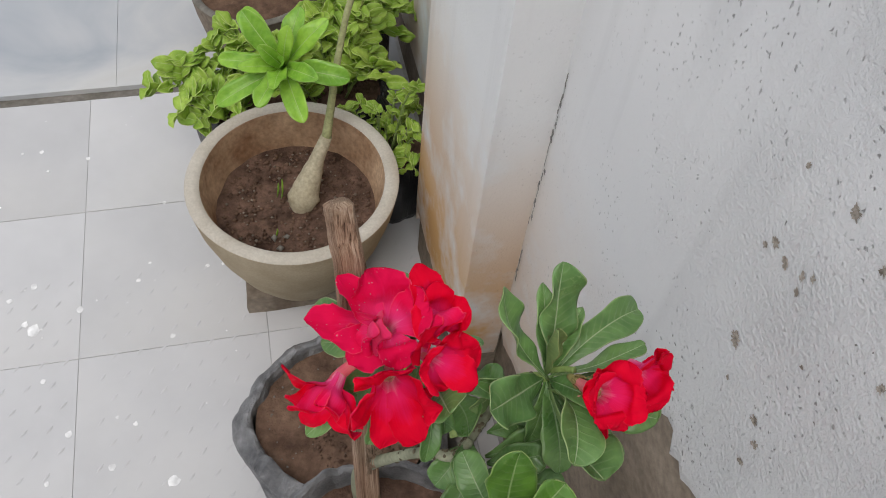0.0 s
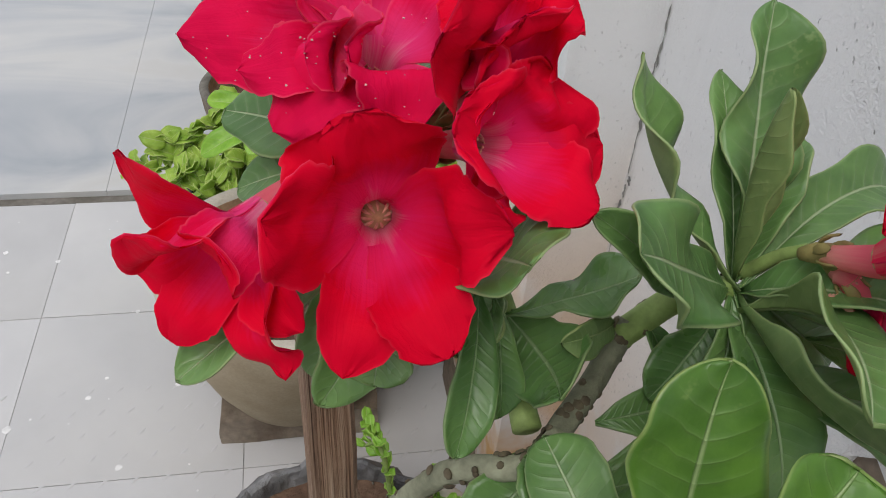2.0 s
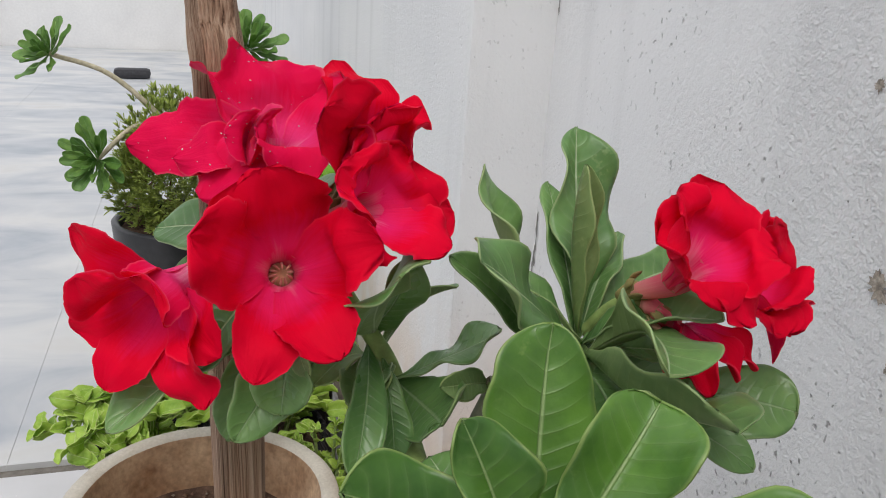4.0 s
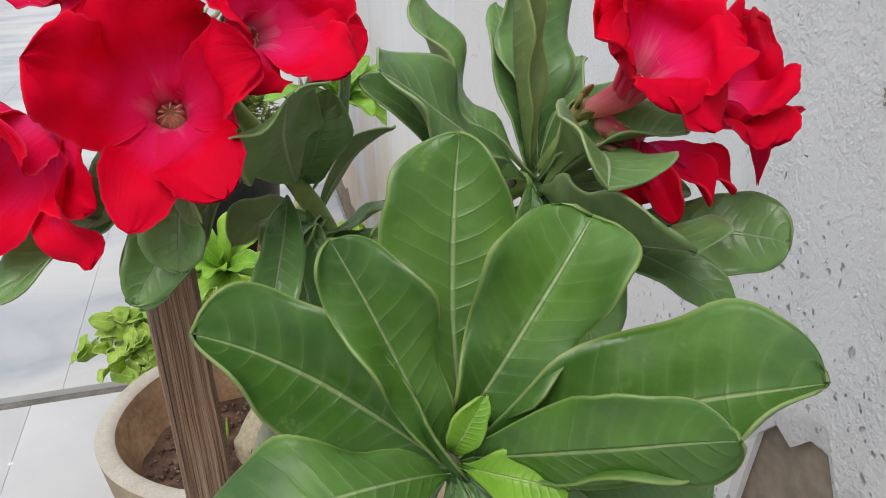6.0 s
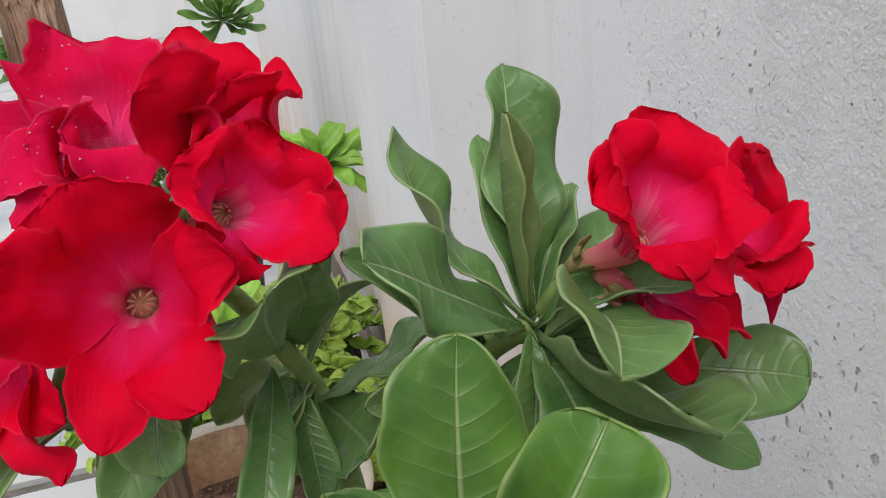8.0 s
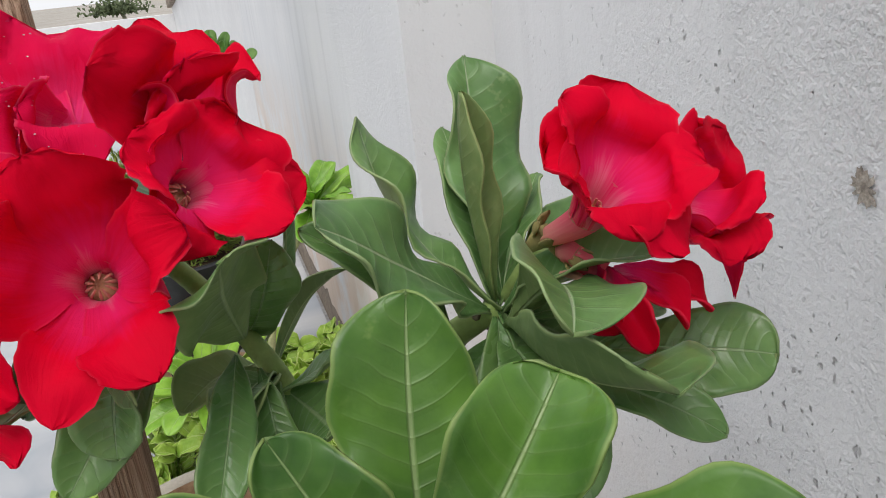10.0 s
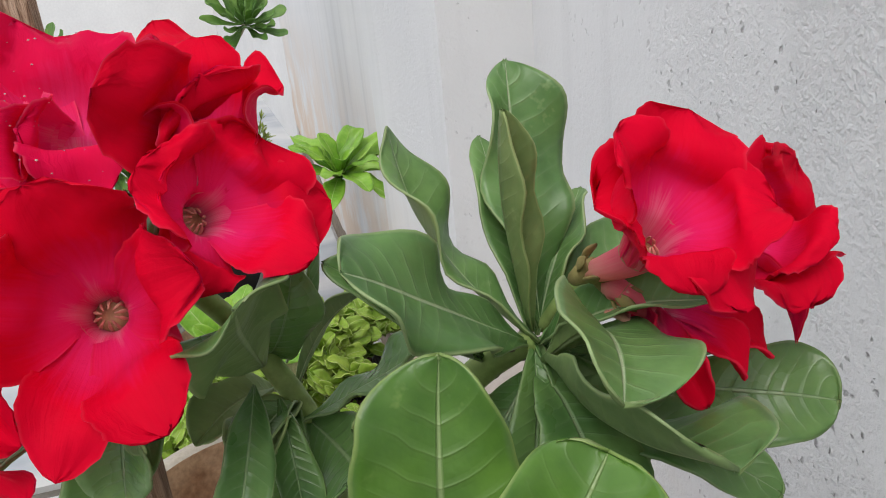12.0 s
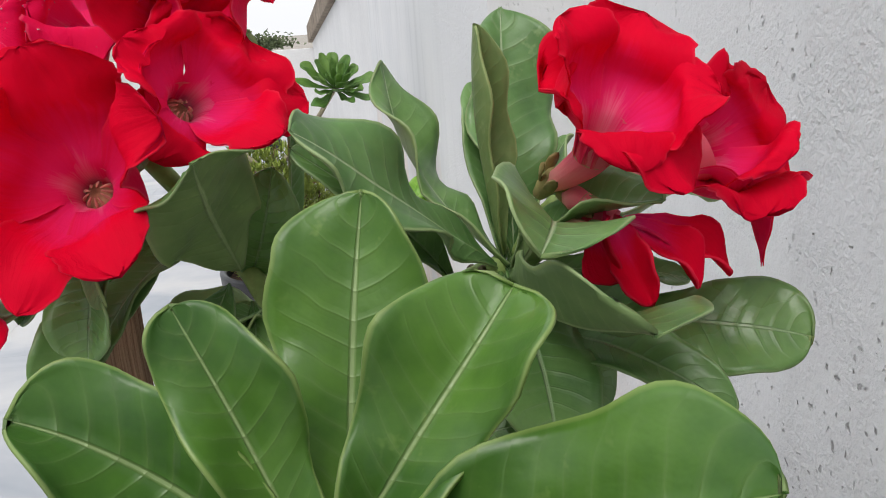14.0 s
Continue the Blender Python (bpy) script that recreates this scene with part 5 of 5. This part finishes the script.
flower(plant, (0.354, 0.4605, 0.8665), (0.55, -0.74, 0.40), (((0.3712, 0.470, 0.881), 0.0150, 0.10, 0.14, 0.05, 0.8), ((0.3831, 0.467, 0.862), 0.0105, 0.10, 0.14, 0.10, 0.6), ((0.3762, 0.4463, 0.8553), 0.0105, 0.10, 0.14, 0.10, 1.0), ((0.345, 0.442, 0.854), 0.0105, 0.10, 0.16, 0.35, 0.5), ((0.342, 0.448, 0.884), 0.0142, 0.30, 0.16, 0.30, 0.6)), M_RED, (0.339, 0.481, 0.854), label="red flower turned to the wall", seed=3)
flower(plant, (0.324, 0.480, 0.884), (0.10, -0.22, 0.97), (((0.2748, 0.4956, 0.8806), 0.0125, 0.10, 0.18, 0.05, 0.3, (-0.25, -0.85, 0.45)), ((0.2905, 0.478, 0.8795), 0.0080, 0.25, 0.14, 0.30, 0.9, (-0.3, -0.75, 0.6)), ((0.299, 0.466, 0.8705), 0.0150, 0.15, 0.22, 0.30, 0.9), ((0.2982, 0.5088, 0.9048), 0.0100, 0.40, 0.22, 0.0, 0.4), ((0.3205, 0.509, 0.9085), 0.0170, 0.20, 0.20, 0.05, 0.6), ((0.351, 0.485, 0.899), 0.0140, 0.15, 0.16, 0.10, 0.8), ((0.3165, 0.462, 0.8925), 0.0095, 0.20, 0.12, 0.20, 0.9, (0.0, -0.97, 0.25)), ((0.3065, 0.466, 0.8895), 0.0085, 0.20, 0.14, 0.10, 0.6, (-0.2, -0.95, 0.2)), ((0.329, 0.453, 0.878), 0.0115, 0.35, 0.14, 0.45, 0.7)), M_PINK, (0.330, 0.488, 0.858), label="pink-red flower wet with water drops", under=M_BLUSH, seed=4, drops=26, mouth=0.0076)
flower(plant, (0.356, 0.480, 0.880), (0.12, -0.25, 0.96), (((0.3468, 0.507, 0.9095), 0.0110, 0.30, 0.18, 0.05, 0.2), ((0.3585, 0.4945, 0.9045), 0.0095, 0.25, 0.16, 0.0, 0.3), ((0.3769, 0.4785, 0.893), 0.0120, 0.15, 0.20, 0.10, 0.1), ((0.3347, 0.4533, 0.9008), 0.0145, 0.15, 0.10, 0.05, 0.8, (0.45, -0.88, 0.1)), ((0.3580, 0.4650, 0.8975), 0.0150, 0.15, 0.10, 0.05, 1.0, (0.50, -0.85, 0.1)), ((0.339, 0.471, 0.896), 0.0125, 0.25, 0.14, 0.20, 0.6)), M_RED, (0.343, 0.488, 0.858), label="cupped dark red flower", seed=6)
flower(plant, (0.4545, 0.424, 0.857), (0.15, -0.58, 0.80), (((0.4372, 0.4214, 0.8655), 0.0130, 0.20, 0.08, 0.02, 0.9), ((0.4430, 0.4230, 0.8810), 0.0125, 0.20, 0.08, 0.02, 0.9), ((0.467, 0.4345, 0.880), 0.0135, 0.12, 0.08, 0.02, 1.0), ((0.4775, 0.412, 0.8618), 0.0135, 0.10, 0.08, 0.08, 0.9), ((0.467, 0.405, 0.8415), 0.0105, 0.10, 0.12, 0.10, 0.6), ((0.453, 0.404, 0.849), 0.0098, 0.10, 0.08, 0.30, 0.9)), M_RED, (0.445, 0.447, 0.837), mouth=0.0078, label="red flower opening upwards by the wall", seed=8, under=M_REDBACK)
flower(plant, (0.489, 0.438, 0.844), (0.94, -0.10, 0.30), (((0.4922, 0.443, 0.867), 0.0125, 0.10, 0.12, 0.05, 0.8, (0.5, -0.8, 0.2)), ((0.506, 0.444, 0.859), 0.0135, 0.10, 0.10, 0.05, 0.9, (0.5, -0.8, 0.2)), ((0.5120, 0.4415, 0.834), 0.0118, 0.15, 0.15, 0.0, 0.2), ((0.4964, 0.4265, 0.8143), 0.0070, 0.20, 0.12, 0.0, 0.0), ((0.4915, 0.4175, 0.8300), 0.0130, 0.10, 0.06, 0.05, 1.0, (0.2, -0.95, 0.1)), ((0.4985, 0.4200, 0.8430), 0.0110, 0.10, 0.06, 0.05, 1.0, (0.3, -0.9, 0.2))), M_RED, (0.457, 0.446, 0.832), mouth=0.0080, label="red flower turned away to the wall", seed=9)
wilted = flower(plant, (0.46, 0.432, 0.826), (0.55, -0.55, -0.50), (), M_RED, (0.451, 0.442, 0.833), mouth=0.005, label="wilted hanging red flower")
for base, tip, normal, half, fold in (((0.458, 0.433, 0.829), (0.4603, 0.4110, 0.8135), (-0.4, -0.8, 0.4), 0.0056, 0.7), ((0.461, 0.433, 0.828), (0.4868, 0.4258, 0.814), (0.1, -0.6, 0.8), 0.0060, 0.5), ((0.46, 0.433, 0.828), (0.475, 0.418, 0.814), (0.5, -0.8, 0.3), 0.0060, 0.6), ((0.457, 0.435, 0.83), (0.454, 0.417, 0.818), (-0.8, -0.5, 0.2), 0.0060, 0.6)):
    v, f, uv, sl = blade(base, tip, normal, half, arch=0.15, fold=fold, wave=0.35, waves=1.4, phase=half * 900, belly=0.6, blunt=0.4, neck=0.3, rag=0.3, seed=half * 100, nu=16, nv=10)
    put("petal", raw("petal", v, f, [M_RED, M_RED], uv, sl), wilted)
for k in range(4):
    v, f, u = tube([(0.447 + 0.001 * k, 0.438, 0.829), (0.450 + 0.0015 * k, 0.431, 0.829 - 0.001 * k), (0.455 + 0.001 * k, 0.426, 0.824 - 0.0015 * k)], [0.0008, 0.001, 0.0006], 6, 4)
    put("stamen", raw("stamen", v, f, M_STAMEN, u), wilted)
for a, b in (((0.335, 0.485, 0.848), (0.323, 0.488, 0.851)), ((0.335, 0.485, 0.848), (0.338, 0.493, 0.856)), ((0.44, 0.467, 0.812), (0.45, 0.456, 0.83))):
    stem(plant, [a, (Vector(a) + Vector(b)) / 2 + Vector((0, 0, 0.002)), b], [0.0024, 0.0022, 0.0024], M_SHOOT, "flower_stalk")


# ---- the bare-stemmed desert rose in the bowl pot ----
young = thing("young_desert_rose", (0.301, 1.135, 0.202), "young desert rose with a swollen pale base in the bowl pot", "potted plant")
stem(young, [(0.296, 1.125, 0.192), (0.300, 1.130, 0.215), (0.312, 1.142, 0.240), (0.330, 1.155, 0.280), (0.349, 1.166, 0.321)], [0.020, 0.027, 0.021, 0.0125, 0.0095], M_CAUDEX, "caudex", "swollen pale caudex", 0.10, 20)
stem(young, [(0.348, 1.165, 0.318), (0.362, 1.185, 0.38), (0.383, 1.215, 0.47), (0.410, 1.237, 0.55), (0.467, 1.25, 0.632)], [0.0082, 0.0062, 0.0052, 0.0048, 0.0044], M_OLIVE, "stem")
stem(young, [(0.370, 1.195, 0.41), (0.340, 1.20, 0.425), (0.300, 1.215, 0.435)], [0.005, 0.0045, 0.004], M_OLIVE, "branch")


def rosette(parent, hub, axis, count, length, half, material, seed, spread=(0.2, 1.1), name="leaf", under=None, belly=0.66, arch=0.1):
    g = random.Random(seed)
    hub, axis = Vector(hub), Vector(axis).normalized()
    ref = Vector((1, 0, 0)) if abs(axis.x) < 0.8 else Vector((0, 1, 0))
    x = (ref - axis * ref.dot(axis)).normalized()
    y = axis.cross(x)
    for k in range(count):
        ang = k * 2.39996 + g.uniform(-0.2, 0.2)
        open_ = spread[0] + (spread[1] - spread[0]) * (k / max(1, count - 1)) ** 0.7
        rad = x * math.cos(ang) + y * math.sin(ang)
        d = rad * math.sin(open_) + axis * math.cos(open_)
        s = length * (0.45 + 0.55 * (k / max(1, count - 1)) ** 0.5) * g.uniform(0.85, 1.12)
        leaf(parent, hub, hub + d * s, axis * math.sin(open_) - rad * math.cos(open_) + axis * 0.05, half * s / length * g.uniform(0.85, 1.1), material, under or material, name, arch=arch, fold=g.uniform(0.1, 0.55), wave=g.uniform(0.10, 0.38), phase=g.uniform(0, 6), belly=belly, nu=12, nv=6)


rosette(young, (0.295, 1.215, 0.432), (-0.25, -0.55, 0.8), 15, 0.118, 0.021, M_LEAFNEW, 11, (0.25, 1.55))
rosette(young, (0.467, 1.25, 0.632), (0.1, -0.3, 1), 20, 0.098, 0.0165, M_LEAFNEW, 12, (0.4, 1.7))
for k, (x, y, h) in enumerate(((0.262, 1.140, 0.05), (0.255, 1.145, 0.035), (0.345, 1.09, 0.025), (0.245, 1.06, 0.02))):
    tuft = leaf(None, (x, y, 0.203), (x + 0.006, y + 0.003, 0.203 + h), (0.3, -1, 0.2), 0.0016, M_LEAFNEW, M_LEAFNEW, "grass_blade", arch=0.1, nu=8, nv=2)
    tagged(tuft, "thin green grass blade sprouting from the soil", "grass", "grass blades in the bowl pot")


# ---- lime green herbs in black bags behind the bowl ----
def herb(name, centre, stems, seed, label, lean, leaf_size=0.034, tall=1.0, green=None):
    g = random.Random(seed)
    top = thing(name, centre, label, "herb")
    pieces, sticks = [], []
    for k in range(stems):
        a = g.uniform(0, 6.283)
        r = g.uniform(0.0, 0.05)
        p0 = Vector(centre) + Vector((r * math.cos(a), r * math.sin(a), 0))
        out = Vector((math.cos(a), math.sin(a), 0)) * g.uniform(0.02, 0.085) + Vector(lean)
        h = g.uniform(0.04, 0.15) * tall
        out = out * tall
        p1 = p0 + out * 0.6 + Vector((0, 0, h))
        p2 = p0 + out * 1.2 + Vector((0, 0, h * g.uniform(0.85, 1.25)))
        line = spline([p0, p1, p2], 8)
        v, f, u = tube([p0, p1, p2], [0.003, 0.0025, 0.0016], 6, 5)
        sticks.append((v, f, u, [0] * len(f)))
        for i in range(3, len(line), 2):
            d = (line[i] - line[i - 1]).normalized()
            for q in range(2):
                b = a * 3 + i * 1.6 + q * 3.14
                rad = Vector((math.cos(b), math.sin(b), g.uniform(0.1, 0.7))).normalized()
                s = leaf_size * g.uniform(0.7, 1.35)
                pieces.append(blade(line[i], line[i] + (rad + d * 0.4).normalized() * s, Vector((g.gauss(0, 0.6), g.gauss(-0.3, 0.6), 0.9)) + d * 0.6, s * 0.36, arch=0.12, fold=g.uniform(0.15, 0.7), wave=0.2, waves=2, phase=g.uniform(0, 6), belly=0.50, blunt=0.72, nu=8, nv=4, thick=0.0012))
    joined("stalk", sticks, [M_SHOOT], top)["kind"] = "stuff"
    crown = joined("foliage", pieces, [green or M_LEAFLIME, green or M_LEAFLIME], top, "small rounded bright green leaves")
    crown["kind"] = "stuff"
    return top


black_bags = (((0.215, 1.44, 0.0), 0.095, 0.17), ((0.40, 1.45, 0.0), 0.10, 0.17), ((0.475, 1.275, 0.0), 0.075, 0.16), ((0.44, 1.62, 0.0), 0.09, 0.18))
for k, (c, r, h) in enumerate(black_bags):
    b = bag("black_grow_bag", c, r, h, h * 0.86, "shiny black plastic grow bag behind the bowl pot", (1, 1), k * 2.3 + 7, M_SOIL, M_BLACK)
    b["group"] = "black grow bags"
herb("lime_herb", (0.205, 1.43, 0.15), 20, 21, "lime green herb with small rounded leaves in a black bag", (-0.035, -0.03, 0))
herb("lime_herb", (0.395, 1.44, 0.15), 19, 22, "lime green herb with small rounded leaves in a black bag", (0.0, -0.02, 0))
herb("lime_herb", (0.475, 1.27, 0.14), 15, 23, "lime green herb growing beside the pilaster", (0.0, -0.02, 0), 0.02)
herb("lime_herb", (0.44, 1.60, 0.16), 18, 24, "lime green herb with small rounded leaves in a black bag", (0.02, 0.0, 0))

herb("small_weed", (0.410, 0.775, 0.150), 7, 31, "small bright green weed growing in the clay bag", (-0.015, 0.015, 0), 0.015, 0.8, M_LEAFNEW)
# far pot with soil and a tall rosette plant
far_pot = round_pot("clay_pot", (0.262, 1.735, 0.0), [(0.09, 0.0), (0.11, 0.06), (0.13, 0.16), (0.135, 0.20)], [(0.118, 0.20), (0.112, 0.17)], (0.115, 0.175, 0.005), "brown clay pot of dry soil on the marble", outer=M_BLOCK, inner=M_INSIDE, earth=M_CLAY, rim=M_STONE, wobble=0.02)
tall = round_pot("dark_pot", (0.262, 1.93, 0.012), [(0.10, 0.0), (0.125, 0.19), (0.14, 0.36), (0.142, 0.39)], [(0.128, 0.39), (0.12, 0.36)], (0.122, 0.375, 0.005), "dark pot holding the tall rosette plant", outer=M_BLACK, inner=M_BLACK, earth=M_SOIL, wobble=0.01)
aeon = thing("rosette_succulent", (0.262, 1.93, 0.387), "branching succulent with green leaf rosettes on long stems", "succulent")


def succulent(heads, base):
    for k, (p, size, n) in enumerate(heads):
        p, b = Vector(p), Vector(base)
        mid = b.lerp(p, 0.5) + Vector((0, 0, -0.02 if k % 2 else 0.03))
        stem(aeon, [b, mid, p], [0.006, 0.005, 0.0045], M_CAUDEX, "stem", "pale stem")
        axis = (p - mid).normalized()
        rosette(aeon, p, axis * 0.6 + Vector((-0.15, -0.55, 0.5)), n, size, size * 0.17, M_LEAFAEON, 40 + k, (0.15, 1.5), belly=0.76, arch=-0.06)


succulent((((0.033, 1.93, 0.735), 0.075, 26), ((0.398, 1.91, 0.762), 0.085, 30), ((0.110, 1.86, 0.545), 0.080, 28)), (0.245, 1.93, 0.60))
g = random.Random(77)
pieces, dry = [], []
for k in range(2300):
    a, up = g.uniform(0, 6.283), g.uniform(-0.95, 1.0)
    way = Vector((math.cos(a) * math.sqrt(1 - up * up), math.sin(a) * math.sqrt(1 - up * up), up))
    lump = 0.88 + 0.28 * noise.noise(way * 2.6 + Vector((3.1, 0, 0)))
    r = lump * g.uniform(0.25, 1.0) ** 0.45
    p = Vector((0.262 + way.x * 0.150 * r, 1.93 + way.y * 0.110 * r, 0.495 + way.z * 0.175 * r))
    tall = (way + Vector((0, 0, 0.5))).normalized()
    for q in range(7):
        d = (tall + Vector((g.uniform(-1, 1), g.uniform(-1, 1), g.uniform(-0.6, 1))) * 0.8).normalized()
        size = g.uniform(0.010, 0.022)
        pieces.append(blade(p, p + d * size, Vector((0, -0.4, 1)), size * 0.085, arch=0.05, fold=0.2, nu=2, nv=2, thick=0.0006))
    if k % 14 == 0:
        d = (way + Vector((g.uniform(-1, 1), g.uniform(-1, 1), g.uniform(-1, 1))) * 0.7).normalized()
        v, f, u = tube([p - d * 0.035, p - d * 0.01, p + d * 0.012], [0.0014, 0.001, 0.0005], 5, 2)
        dry.append((v, f, u, [0] * len(f)))
bush = joined("foliage", pieces, [M_SHRUB, M_SHRUB], aeon, "dense fine yellow-green foliage")
bush["kind"] = "stuff"
joined("dry_twig", dry, [M_DRY], aeon, "dry brown twigs")["kind"] = "stuff"

# far end of the courtyard
bar = part("rubber_bar", bm_box((-0.272, 6.53, 0.013), (-0.021, 6.63, 0.085), 0.03), M_GREYPLASTIC)
tagged(bar, "dark rubber bar lying on the marble by the far wall", "bar")
boards = thing("stacked_boards", (-1.9, 8.2, 0.012), "stack of brown boards leaning by the far wall", "boards")
for k in range(4):
    part("board", bm_box((-2.4 + k * 0.05, 8.25 - k * 0.09, 0.013), (-1.55 - k * 0.1, 8.31 - k * 0.09, 0.62 - k * 0.09), 0.006), M_BROWNWOOD, boards)

# bush beyond the far wall
tree = thing("far_bush", (-1.6, 30.0, -0.035), "distant dusty green bush beyond the low wall", "bush")
v, f, u = tube([(-1.6, 30, -0.035), (-1.55, 30, 0.15), (-1.7, 30.1, 0.45)], [0.09, 0.07, 0.04], 10, 5)
put("trunk", raw("trunk", v, f, M_STEM, u), tree)
g = random.Random(5)
pieces = []
for k in range(900):
    p = Vector((-1.7 + g.gauss(0, 0.42), 30 + g.gauss(0, 0.4), 0.30 + abs(g.gauss(0, 0.16))))
    d = Vector((g.uniform(-1, 1), g.uniform(-1, 1), g.uniform(-0.6, 1))).normalized()
    pieces.append(blade(p, p + d * 0.16, Vector((0, -0.6, 1)), 0.045, nu=2, nv=2, thick=0.004))
joined("crown", pieces, [M_FARLEAF, M_FARLEAF], tree)["kind"] = "stuff"
